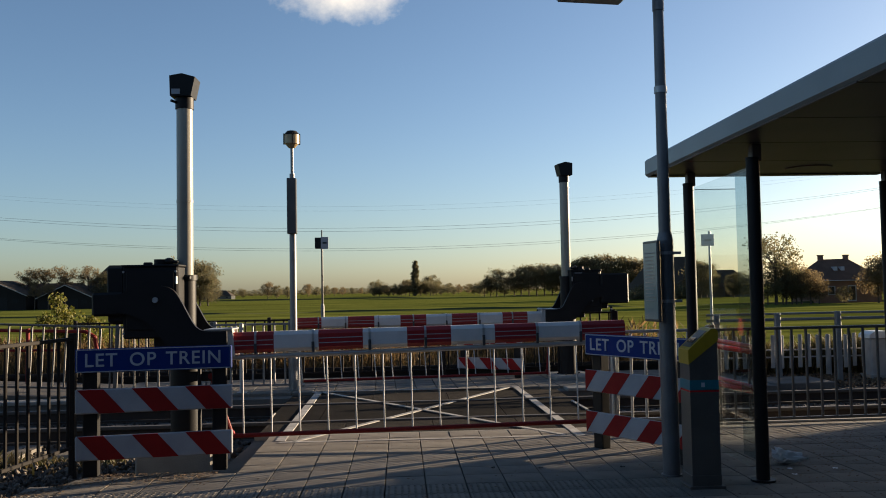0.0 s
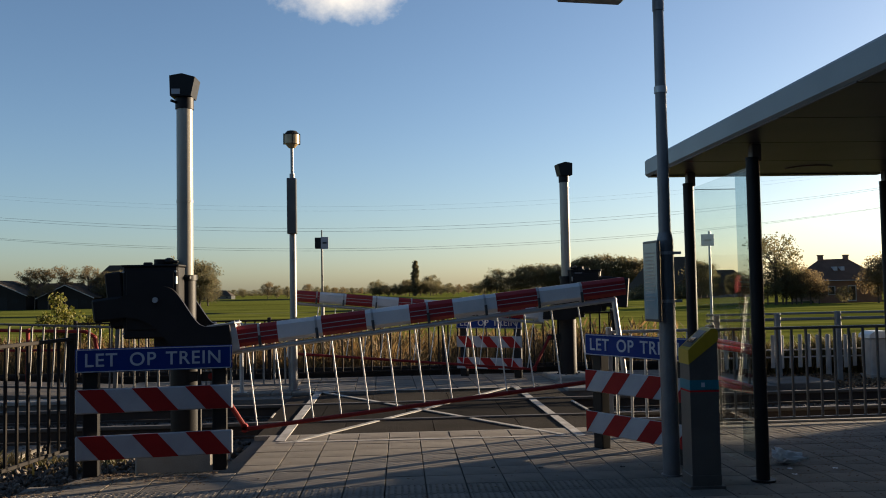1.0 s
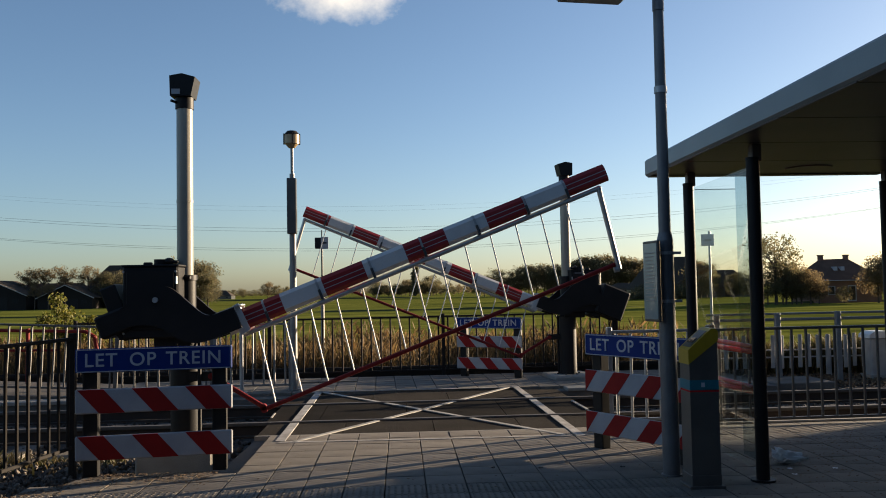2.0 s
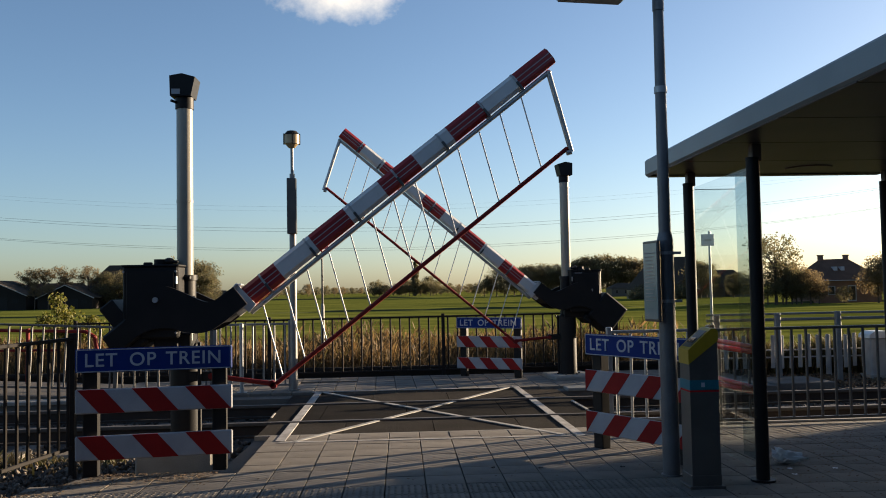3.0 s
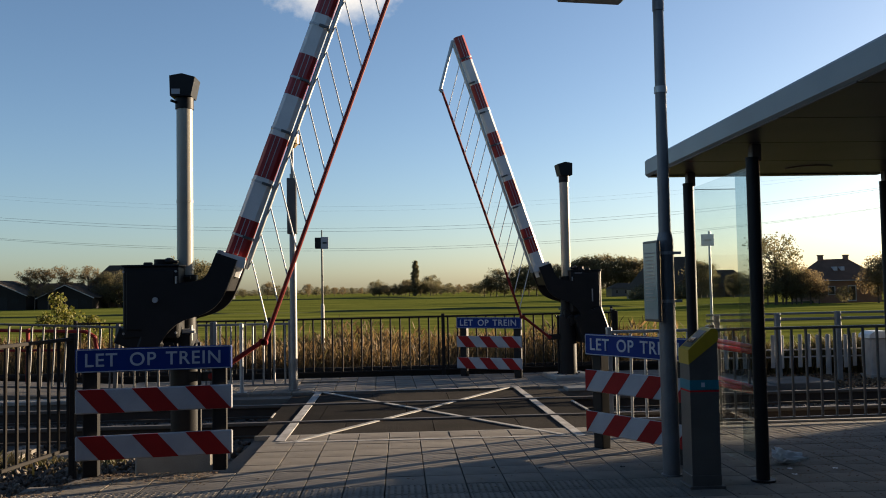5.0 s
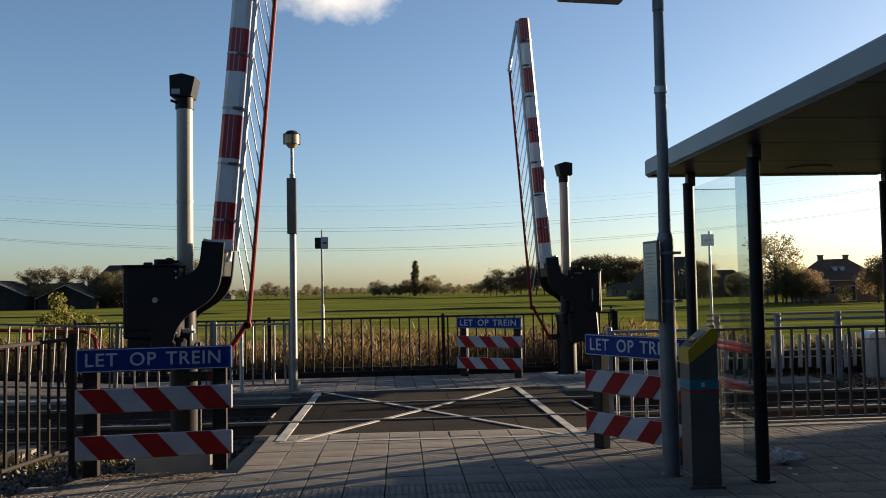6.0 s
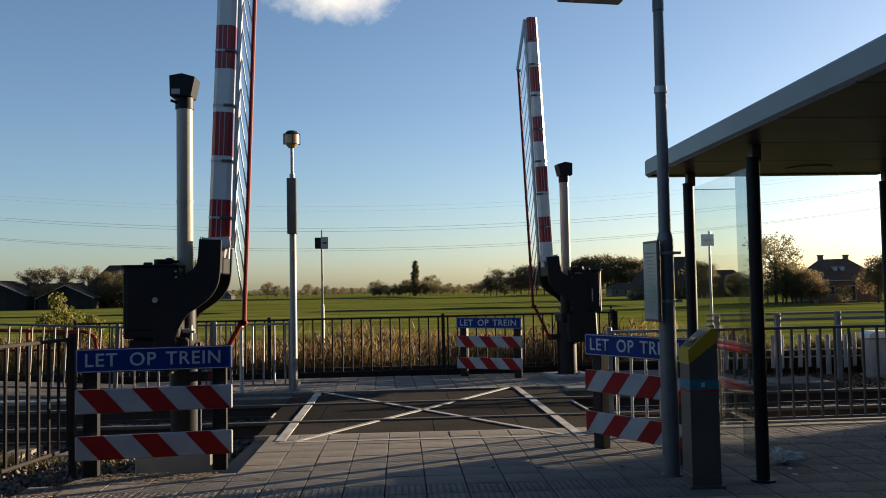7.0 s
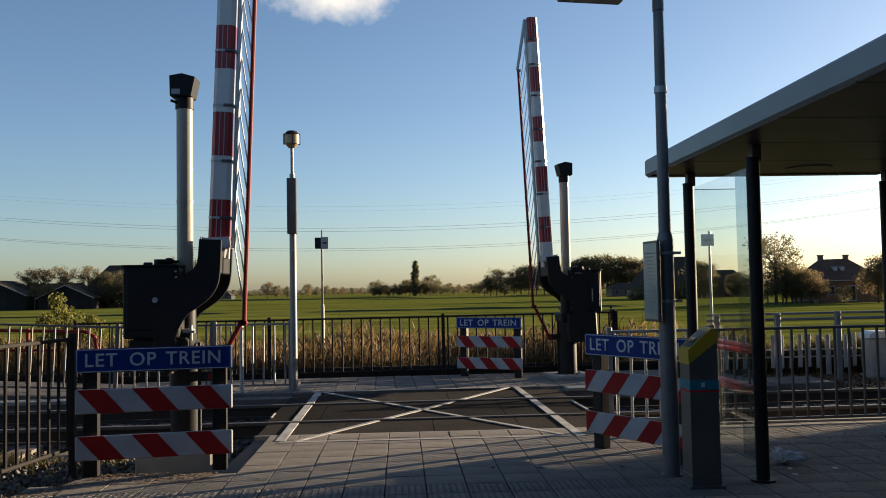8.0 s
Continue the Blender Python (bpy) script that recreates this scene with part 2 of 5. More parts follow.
# ---- ground and track ----
def ground():
    ys = [-600, -200, -60, -20, -8, 8.9, 12.6, 15.0, 15.6, 17, 19, 21, 24, 30, 45, 70, 110, 180, 300, 600, 1500, 4000]
    xs = [-4000, -1200, -400, -150, -60, -25, -10, -4, 0, 4, 10, 25, 60, 150, 400, 1200, 4000]

    def h(x, y):
        if y < 15.3:
            return -0.62
        if y < 24:
            return -0.62 - 1.38 * (y - 15.3) / 8.7
        return -2.0
    bm = B()
    grid = [[bm.verts.new((x, y, h(x, y))) for x in xs] for y in ys]
    for i in range(len(ys) - 1):
        for j in range(len(xs) - 1):
            bm.faces.new((grid[i][j], grid[i][j + 1], grid[i + 1][j + 1], grid[i + 1][j]))
    ob = new("ground", make("ground", bm, MEADOW))
    tagged(ob, "flat green polder meadow reaching the horizon", "field", kind="structure")


ground()


def track():
    bed = new("trackbed", make("trackbed", box(box(B(), (0, 10.72, -0.46), (160, 3.9, 0.30)), (-9.6, 8.0, -0.36), (16.0, 1.8, 0.3)), BALLAST, False))
    bed.matrix_basis = SKEW
    tagged(bed, "dark shaded ballast bed between the platforms", "trackbed", kind="structure")
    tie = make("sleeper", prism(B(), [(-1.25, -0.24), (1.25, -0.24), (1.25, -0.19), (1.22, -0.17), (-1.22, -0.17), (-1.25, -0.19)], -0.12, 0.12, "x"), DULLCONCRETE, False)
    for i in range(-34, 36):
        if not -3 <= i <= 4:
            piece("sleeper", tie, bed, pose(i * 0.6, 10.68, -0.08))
    for y in (9.94, 11.46):
        rail = thing("rail", SKEW @ pose(0, y, 0), "rusty steel rail with a worn bright head, running across the path", "rail", "rails of the track", "structure")
        bm = B()
        box(bm, (0, 0, -0.07), (160, 0.02, 0.12))
        box(bm, (0, 0, -0.145), (160, 0.13, 0.02))
        part("web", bm, STEELRAIL, rail)
        part("head", box(B(), (0, 0, -0.008), (160, 0.068, 0.04), bevel=0.006), RAILTOP, rail)


track()


TACTILE = []


def paved(x, y):
    """Inside the paved outline; the gravel strip lies beyond."""
    return x > -1.42 or (x > -2.5 and y < 7.3) or (x <= -2.5 and y < 7.1 + 1.3 * (x + 2.5))


def near_platform():
    bm = B()
    prism(bm, [(-1.53, 7.72), (-1.50, 9.02), (2.2, 9.02), (14, 9.30), (14, -6), (-9, -6), (-9, -1.2), (-2.72, 6.95), (-2.66, 7.34), (-1.6, 7.5)], -0.7, -0.045)
    slab = new("pavement", make("pavement", bm, MORTAR, False))
    tagged(slab, "platform paved with square grey concrete tiles", "pavement", kind="structure")
    me = make("paving_tile", box(B(), (0, 0, -0.022), (0.294, 0.294, 0.045), bevel=0.0025), PAVING)
    bm = box(B(), (0, 0, -0.022), (0.292, 0.292, 0.045), bevel=0.005)
    for i in range(6):
        for j in range(6):
            rod(bm, (-0.12 + i * 0.048, -0.12 + j * 0.048, 0), (-0.12 + i * 0.048, -0.12 + j * 0.048, 0.006), 0.013, 0.008, 6)
    tact = make("tactile_tile", bm, PAVING)
    TACTILE.append(tact)
    rng = random.Random(4)
    for i in range(-9, 21):
        for j in range(0, 12):
            x, y = 0.014 + i * 0.302, 8.87 - j * 0.302
            if not paved(x, y) or y < 5.3:
                continue
            blind = j in (8, 9) and x < 1.9
            p = piece("tactile_tile" if blind else "paving_tile", tact if blind else me, slab, pose(x, y, rng.uniform(-0.0015, 0.0015), rng.gauss(0, 0.15), rng.gauss(0, 0.15), rng.gauss(0, 0.2)))
    v, f = [], []
    for i in range(-30, 46):
        for j in range(0, 48):
            x, y = 0.014 + i * 0.302, 8.87 - j * 0.302
            near = -9 <= i <= 20 and 5.3 <= y
            if near or y < -5.8 or y > 8.9 + 0.02 * x or x > 13.8 or not paved(x, y):
                continue
            k, s, z = len(v), 0.147, rng.uniform(-0.0015, 0.0015)
            v.extend([(x - s, y - s, z), (x + s, y - s, z), (x + s, y + s, z), (x - s, y + s, z), (x - s, y - s, -0.045), (x + s, y - s, -0.045), (x + s, y + s, -0.045), (x - s, y + s, -0.045)])
            f.extend([(k, k + 1, k + 2, k + 3), (k, k + 4, k + 5, k + 1), (k + 1, k + 5, k + 6, k + 2), (k + 2, k + 6, k + 7, k + 3), (k + 3, k + 7, k + 4, k)])
    rest = bpy.data.meshes.new("paving_rest")
    rest.from_pydata(v, [], f)
    rest.materials.append(PAVING)
    tagged(new("paving_rest", rest), "square grey concrete tiles on the rest of the platform", "pavement", kind="stuff")
    kerb = B()
    box(kerb, (7.9, 9.0, -0.2), (11.0, 0.14, 0.44), bevel=0.012)
    k = new("kerb", make("kerb", kerb, CONCRETE))
    k.matrix_basis = SKEW
    tagged(k, "concrete platform edge kerb along the track", "kerb", kind="structure")


def far_platform():
    bm = B()
    box(bm, (-27.2, 13.72, -0.35), (65.6, 2.44, 0.62))
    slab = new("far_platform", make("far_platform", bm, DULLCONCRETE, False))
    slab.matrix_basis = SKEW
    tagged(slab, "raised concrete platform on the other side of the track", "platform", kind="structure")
    me = make("paving_tile_far", box(B(), (0, 0, 0), (0.292, 0.292, 0.044), bevel=0.004), PAVING)
    edge = make("edge_slab", box(B(), (0, 0, 0), (0.97, 0.30, 0.05), bevel=0.008), CONCRETE)
    rng = random.Random(9)
    for i in range(-14, 17):
        for j in range(7):
            blind = j == 4 and -5 <= i <= -3
            piece("tactile_tile" if blind else "paving_tile", TACTILE[0] if blind else me, slab, pose(0.16 + i * 0.302, 12.98 + j * 0.302, -0.022 + rng.uniform(-0.002, 0.002), rng.gauss(0, 0.2), rng.gauss(0, 0.2)))
    bank = new("soil_bank", make("soil_bank", box(B(), (25.6, 13.72, -0.42), (40, 2.44, 0.62)), DIRT, False))
    bank.matrix_basis = SKEW
    tagged(bank, "dark bare soil bank beside the track", "soil", kind="structure")
    for i in range(-26, 6):
        if not -2 < i * 0.98 < 2.4:
            piece("edge_slab", edge, slab, pose(i * 0.98, 12.62, -0.015))


def crossing():
    deck = thing("crossing_deck", pose(0, 0, 0), "dark asphalt and rubber crossing deck between the rails with white paint lines", "level crossing", kind="structure")
    k = math.tan(radians(1.4))

    def row(cuts, near, far, m):
        """Panels of one row; near and far give the edges' y at x = 0 and their slope."""
        for a, b in zip(cuts, cuts[1:]):
            a, b = a + 0.004, b - 0.004
            pts = [(a, near[0] + near[1] * a), (b, near[0] + near[1] * b), (b, far[0] + far[1] * b), (a, far[0] + far[1] * a)]
            part("deck_panel", prism(B(), pts, -0.30, -0.006), m, deck, "dark level crossing panel", False)
    row((-1.49, -0.62, 0.33, 1.25, 2.21), (9.055, 0), (9.88, k), ASPHALT)
    row((-1.54, -0.95, 0.05, 1.2, 2.21), (10.0, k), (11.40, k), RUBBER)
    row((-1.54, -0.40, 0.62, 2.21), (11.52, k), (12.54, k), ASPHALT)
    part("edge_strip", box(B(), (0.36, 9.034, -0.07), (3.72, 0.034, 0.14), bevel=0.003), CONCRETE, deck, "pale concrete edge strip")
    lines = thing("crossing_marking", pose(0, 0, 0), "worn white painted cross and border lines on the crossing", "road marking", kind="structure")
    rails = ((9.88, 10.0), (11.40, 11.52))

    def stripe(a, b, w):
        """A painted line, broken where it meets the rails."""
        a, b = (Vector((*p, 0)) for p in sorted((a, b), key=lambda p: p[1]))
        s = (b - a).cross(Vector((0, 0, 1))).normalized() * w / 2
        stops = [0.0]
        for y0, y1 in rails:
            if a.y < y0 and b.y > y1 and b.y - a.y > 0.5:
                x = a.x + (b.x - a.x) * (y0 - a.y) / (b.y - a.y)
                stops += [(y0 + k * x - a.y) / (b.y - a.y), (y1 + k * x - a.y) / (b.y - a.y)]
        stops.append(1.0)
        for t0, t1 in zip(stops[::2], stops[1::2]):
            p, q = a.lerp(b, t0), a.lerp(b, t1)
            part("line", prism(B(), [(p - s)[:2], (q - s)[:2], (q + s)[:2], (p + s)[:2]], -0.004, 0.005), ROADWHITE, lines, "", False)
    stripe((-1.195, 8.68), (-1.20, 12.90), 0.095)
    stripe((1.737, 8.54), (1.666, 13.02), 0.09)
    stripe((2.19, 10.35), (2.17, 11.2), 0.035), stripe((-1.52, 10.3), (-1.53, 10.7), 0.018)
    c = (0.244, 10.71)
    for e in ((-1.07, 8.61), (1.60, 8.62), (-1.18, 12.84), (1.58, 12.90)):
        stripe(c, e, 0.062)
    stripe((-1.3, 12.83), (1.7, 12.86), 0.05), stripe((-1.2, 8.60), (1.66, 8.57), 0.05)


def platform_ramp():
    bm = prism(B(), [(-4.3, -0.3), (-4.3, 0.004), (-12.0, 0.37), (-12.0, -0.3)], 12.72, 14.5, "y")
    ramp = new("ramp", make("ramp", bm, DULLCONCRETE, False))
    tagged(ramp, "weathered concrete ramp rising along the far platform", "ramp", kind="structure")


platform_ramp()
near_platform()
far_platform()
crossing()


# ---- barriers ----
BZ, PIV = -0.425, 1.40
BAR0 = Vector((0.53, -0.52))
NEAR_LINK = (0.745, Vector((0.370, -0.720)), 0.5650)     # length of the bars, foot of the link, length of the link
FAR_LINK = (0.77, Vector((0.437, -0.746)), 0.5455)


def turn2(v, a):
    return Vector((v.x * math.cos(a) - v.y * math.sin(a), v.x * math.sin(a) + v.y * math.cos(a)))


def skirt(deg, bar_len, foot_at, link_len):
    """The hanging bars' angle against the boom, and the foot link's angle, when the boom stands at deg."""
    a = radians(deg)
    root = turn2(BAR0, a)
    d = foot_at - root
    L = d.length
    k = (bar_len ** 2 - link_len ** 2 + L * L) / (2 * L)
    h = math.sqrt(max(0, bar_len ** 2 - k * k))
    u = d / L
    e = root + u * k + Vector((-u.y, u.x)) * h
    return math.degrees(math.atan2(e.y - root.y, e.x - root.x)) - deg, math.degrees(math.atan2(e.y - foot_at.y, e.x - foot_at.x))


def rounded(pts, sharp):
    """Cuts the corners of an outline twice, but for those named in sharp."""
    for _ in range(2):
        out = []
        for i, p in enumerate(pts):
            if p in sharp:
                out.append(p)
                continue
            for q in (pts[i - 1], pts[(i + 1) % len(pts)]):
                out.append((p[0] * 0.75 + q[0] * 0.25, p[1] * 0.75 + q[1] * 0.25))
        pts = out
    return pts


def boom_piece(bm, x0, x1, h0, h1, w):
    """A length of the boom: a tall box section with chamfered edges, tapering from h0 to h1 in half height."""
    rings = []
    for x, h in ((x0, h0), (x1, h1)):
        c = 0.034
        rings.append([bm.verts.new((x, y, BZ + z)) for y, z in ((-w, -h + c), (-w, h - c), (-w + c, h), (w - c, h), (w, h - c), (w, -h + c), (w - c, -h), (-w + c, -h))])
    a, b = rings
    bm.faces.new(a), bm.faces.new(b[::-1])
    for i in range(8):
        j = (i + 1) % 8
        bm.faces.new((a[j], a[i], b[i], b[j]))
    bmesh.ops.recalc_face_normals(bm, faces=bm.faces)
    return bm


def barrier(m, label, start, weight, step, mast_top, mast_at, links):
    """start: how far from the axle the first red band begins."""
    bands = [(0.40, start, WHITEENAMEL)] + [(start + i * step, start + (i + 1) * step, REDENAMEL if i % 2 == 0 else WHITEENAMEL) for i in range(9)]
    more = start - 0.535
    bar_len, foot_at, link_len = links
    b = thing("barrier", m, label, "level crossing barrier", "crossing barriers")
    part("foundation", box(B(), (0.12, 0, -0.06), (0.68, 0.84, 0.24), bevel=0.02), CONCRETE, b, "concrete foundation block")
    aside = pose(*mast_at, 0)
    mast = part("mast", rod(rod(B(), (0.13, 0, 1.55), (0.13, 0, mast_top), 0.076, seg=48), (0.13, 0, 2.32), (0.13, 0, 2.345), 0.079, seg=48), MASTGREY, b, "pale grey steel mast tube")
    mast.matrix_basis = aside
    bm = rod(B(), (0.13, 0, 0), (0.13, 0, 1.62), 0.10, seg=20)
    rod(bm, (0.13, 0, 0.02), (0.13, 0, 0.98), 0.138, seg=24), rod(bm, (0.13, 0, 0.98), (0.13, 0, 1.03), 0.138, 0.10, 24)
    rod(bm, (0.13, 0, 0), (0.13, 0, 0.045), 0.20, seg=16)
    for i in range(6):
        c, s = 0.13 + 0.175 * math.cos(i * 1.047), 0.175 * math.sin(i * 1.047)
        rod(bm, (c, s, 0.04), (c, s, 0.075), 0.018, seg=6)
    part("post", bm, BLACKPAINT, b, "black lower post").matrix_basis = aside
    bm = B()
    h = mast_top
    rod(bm, (0.13, 0, h - 0.04), (0.13, 0, h + 0.07), 0.086, seg=24)
    rod(bm, (0.06, -0.05, h + 0.02), (0.025, -0.09, h + 0.03), 0.014, seg=8)
    prism(bm, [(0.02, h + 0.07), (0.215, h + 0.07), (0.255, h + 0.25), (0.13, h + 0.285), (0.015, h + 0.265)], -0.115, 0.115, "y")
    head = part("lamp_housing", bm, BLACKPAINT, b, "black lamp housing on the mast top")
    head.matrix_basis = aside
    part("sticker", box(B(), (0.075, -0.118, mast_top + 0.11), (0.08, 0.004, 0.05)), BOARDWHITE, head, "pale sticker", False)
    bm = B()
    box(bm, (-0.13, 0, 1.38), (0.50, 0.46, 0.66), bevel=0.015)
    box(bm, (-0.13, 0, 1.715), (0.52, 0.48, 0.02), bevel=0.006)
    box(bm, (0.04, 0, 1.02), (0.34, 0.26, 0.12), bevel=0.01)
    cab = part("drive_cabinet", bm, BLACKPAINT, b, "black drive cabinet")
    bm = rod(B(), (-0.10, 0, 1.72), (-0.10, 0, 1.78), 0.06)
    box(bm, (-0.04, 0, 1.755), (0.22, 0.05, 0.03), bevel=0.01)
    box(bm, (-0.22, 0.02, 1.74), (0.08, 0.06, 0.03), bevel=0.01)
    ball(bm, (-0.02, 0, 1.76), (0.05, 0.05, 0.035))
    part("bell", bm, BLACKPAINT, cab, "black warning bell on the cabinet")
    part("axle_cap", rod(B(), (-0.07, -0.305, PIV), (-0.07, -0.28, PIV), 0.026), GALV, cab, "grey axle cap")
    part("nameplate", box(B(), (0.0, 0.233, 1.66), (0.12, 0.006, 0.04)), BOARDWHITE, cab, "pale plate", False)
    part("cabinet_door", box(B(), (-0.13, -0.236, 1.40), (0.43, 0.014, 0.54), bevel=0.005), BLACKPAINT, cab, "black cabinet door")
    part("cabinet_door", box(B(), (-0.13, 0.236, 1.40), (0.43, 0.014, 0.54), bevel=0.005), BLACKPAINT, cab, "black cabinet door")
    for z in (1.22, 1.58):
        part("hinge", rod(B(), (0.105, -0.243, z - 0.035), (0.105, -0.243, z + 0.035), 0.010, seg=8), GALV, cab, "steel hinge")
        part("hinge", rod(B(), (0.105, 0.243, z - 0.035), (0.105, 0.243, z + 0.035), 0.010, seg=8), GALV, cab, "steel hinge")
    for x, z in ((-0.37, 1.66), (0.10, 1.66), (-0.37, 1.10), (0.10, 1.10)):
        part("bolt", rod(B(), (x, -0.242, z), (x, -0.228, z), 0.011, seg=6), GALV, cab, "bolt head")
    # Pale upright rod that stands in for a lit slit at the cabinet.
    part("slit_rod", rod(B(), (-0.22, 0.25, 1.22), (-0.22, 0.25, 1.42), 0.011, seg=8), GALV, cab, "pale steel rod in place of a lit slit")
    part("mast_clamp", rod(rod(B(), (0.13, 0, 1.58), (0.13, 0, 1.63), 0.112, seg=20), (0.13, -0.11, 1.605), (0.21, -0.13, 1.605), 0.016, seg=8), BLACKPAINT, b, "black mast clamp").matrix_basis = aside
    bm = B()
    pts = [Vector((0.10 + 0.16 * k / 10 - 0.02 * math.sin(k), -0.20, 1.0 - 0.22 * math.sin(math.pi * k / 10))) for k in range(11)]
    for p, q in zip(pts, pts[1:]):
        rod(bm, p, q, 0.011, seg=6)
    part("cable", bm, BLACKPAINT, b, "looped black cable")
    part("conduit", rod(B(), (0.27, -0.06, 0.02), (0.27, -0.06, 1.0), 0.018, seg=8), BLACKPAINT, b, "black conduit")
    bm = B()
    box(bm, (0.16, -0.02, 1.10), (0.10, 0.14, 0.05), bevel=0.01)
    rod(bm, (0.20, -0.08, 1.02), (0.20, -0.08, 1.16), 0.012), rod(bm, (0.13, -0.10, 1.1), (0.24, -0.10, 1.1), 0.014)
    part("bracket", bm, GALV, b, "galvanised clamp bracket")
    # the moving arm turns about its axle
    bm = B()
    outline = rounded([(-0.42, 0.06), (-0.16, 0.13), (0.0, 0.13), (0.08, 0.10), (0.13, 0.04), (0.20, -0.10), (0.26, -0.22), (0.30, -0.27), (0.36, -0.295), (0.56, -0.30), (0.56, -0.50), (0.24, -0.50),
                   (0.12, -0.475), (0.02, -0.41), (-0.06, -0.31), (-0.12, -0.22), (-0.24, -0.14), (-0.42, -0.10)], ((0.56, -0.30), (0.56, -0.50), (-0.42, 0.06), (-0.42, -0.10)))
    for s in (-1, 1):
        prism(bm, outline, s * 0.265 - 0.02, s * 0.265 + 0.02, "y")
    box(bm, (0.36, 0, -0.40), (0.22, 0.50, 0.17), bevel=0.01)
    arm = part("swing_arm", bm, BLACKPAINT, b, "black cranked swing arm", False)
    arm.matrix_basis = pose(0, 0, PIV)
    bm = B()
    wx, wz0, wz1, tall = weight
    if tall:
        box(bm, (-0.445, 0, 0.06), (0.15, 0.44, 0.50), bevel=0.012)
    box(bm, ((wx - 0.36) / 2, 0, (wz0 + wz1) / 2), (-0.36 - wx, 0.56, wz1 - wz0), bevel=0.02)
    box(bm, (-0.42, 0, wz0 - 0.03), (0.16, 0.40, 0.10), bevel=0.02)
    rod(bm, (wx - 0.03, -0.1, (wz0 + wz1) / 2), (wx + 0.02, -0.1, (wz0 + wz1) / 2), 0.05)
    part("counterweight", bm, BLACKPAINT, arm, "black counterweight")
    for s in (-1, 1):
        bm = prism(B(), [(0.46, -0.29), (0.58, -0.27), (0.60, -0.54), (0.50, -0.56), (0.49, -0.34)], s * 0.115 - 0.006, s * 0.115 + 0.006, "y")
        part("boom_clamp", bm, WHITEENAMEL, arm, "white boom clamp plate")
    part("boom_socket", boom_piece(B(), 0.50, 0.565, 0.118, 0.118, 0.088), WHITEENAMEL, arm, "white square boom socket")
    part("socket_plate", box(B(), (0.46, 0, -0.292), (0.26, 0.34, 0.016), bevel=0.004), GALV, arm, "galvanised plate on the arm")
    for x0, x1, mt in bands:
        r = [0.098 - 0.0035 * (x - start) for x in (x0, x1)]
        bm = boom_piece(B(), x0, x1, *r, 0.062)
        seg = part("red_band" if mt is REDENAMEL else "white_band", bm, mt, arm, "red reflective boom band" if mt is REDENAMEL else "white boom band")
        if mt is REDENAMEL:
            for dz in (0.020, -0.024):
                for s in (-1, 1):
                    part("pinstripe", box(B(), ((x0 + x1) / 2, s * 0.062, BZ + dz), (x1 - x0 - 0.01, 0.006, 0.007)), BOARDWHITE, seg, "thin white pinstripe", False)
    for x in (0.78, 1.315, 1.845, 2.37, 2.92, 3.43, 3.845):
        x = x + more
        r = 0.098 - 0.0035 * (x - start)
        bm = boom_piece(B(), x - 0.010, x + 0.010, r + 0.005, r + 0.005, 0.067)
        box(bm, (x, 0, BZ - r - 0.02), (0.03, 0.03, 0.07))
        strap = part("strap", bm, GALV, arm, "galvanised boom strap")
        for s in (-1, 1):
            part("buckle", box(B(), (x, s * 0.072, BZ - r * 0.62), (0.026, 0.014, 0.10), bevel=0.004), CONTROLBOX, strap, "dark strap buckle")
    part("hanger_rail", rod(B(), (0.50, 0, BZ - 0.135), (4.16 + more, 0, BZ - 0.118), 0.024, seg=12), GALV, arm, "galvanised hanger rail")
    bars = []
    xs = [0.645 + 0.2635 * i for i in range(13 + round(more * 4))]
    for i, x in enumerate(xs):
        bar = part("hanging_bar", rod(B(), (0, 0, 0), (bar_len, 0, 0), 0.0070, seg=8), WHITEENAMEL, arm, "thin white hanging bar")
        bars.append((bar, x))
    bm = rod(B(), (0, 0, 0), (bar_len + 0.055, 0, 0), 0.026, seg=12)
    ball(bm, (0, 0, 0), (0.030, 0.030, 0.030)), rod(bm, (bar_len + 0.055, 0, 0), (bar_len + 0.055, 0, -0.05), 0.026, seg=10)
    bar = part("end_frame", bm, GALV, arm, "galvanised end frame")
    bars.append((bar, 4.16 + more))
    foot = part("skirt_rail", rod(rod(B(), (0.53, 0, 0), (4.13 + more, 0, 0), 0.021, seg=10), (0.53, -0.03, 0), (0.53, 0.03, 0), 0.03), REDRAIL, arm, "red skirt rail")
    link = part("foot_link", rod(rod(rod(B(), (0, 0, 0), (link_len, 0, 0), 0.023, seg=10), (0, -0.03, 0), (0, 0.03, 0), 0.03), (link_len, -0.03, 0), (link_len, 0.03, 0), 0.03), REDRAIL, b, "red foot link")
    part("link_bracket", box(B(), (0.29, 0.0, PIV + foot_at.y), (0.34, 0.05, 0.09), bevel=0.01), BLACKPAINT, b, "black link bracket")
    return b, arm, bars, foot, link, links


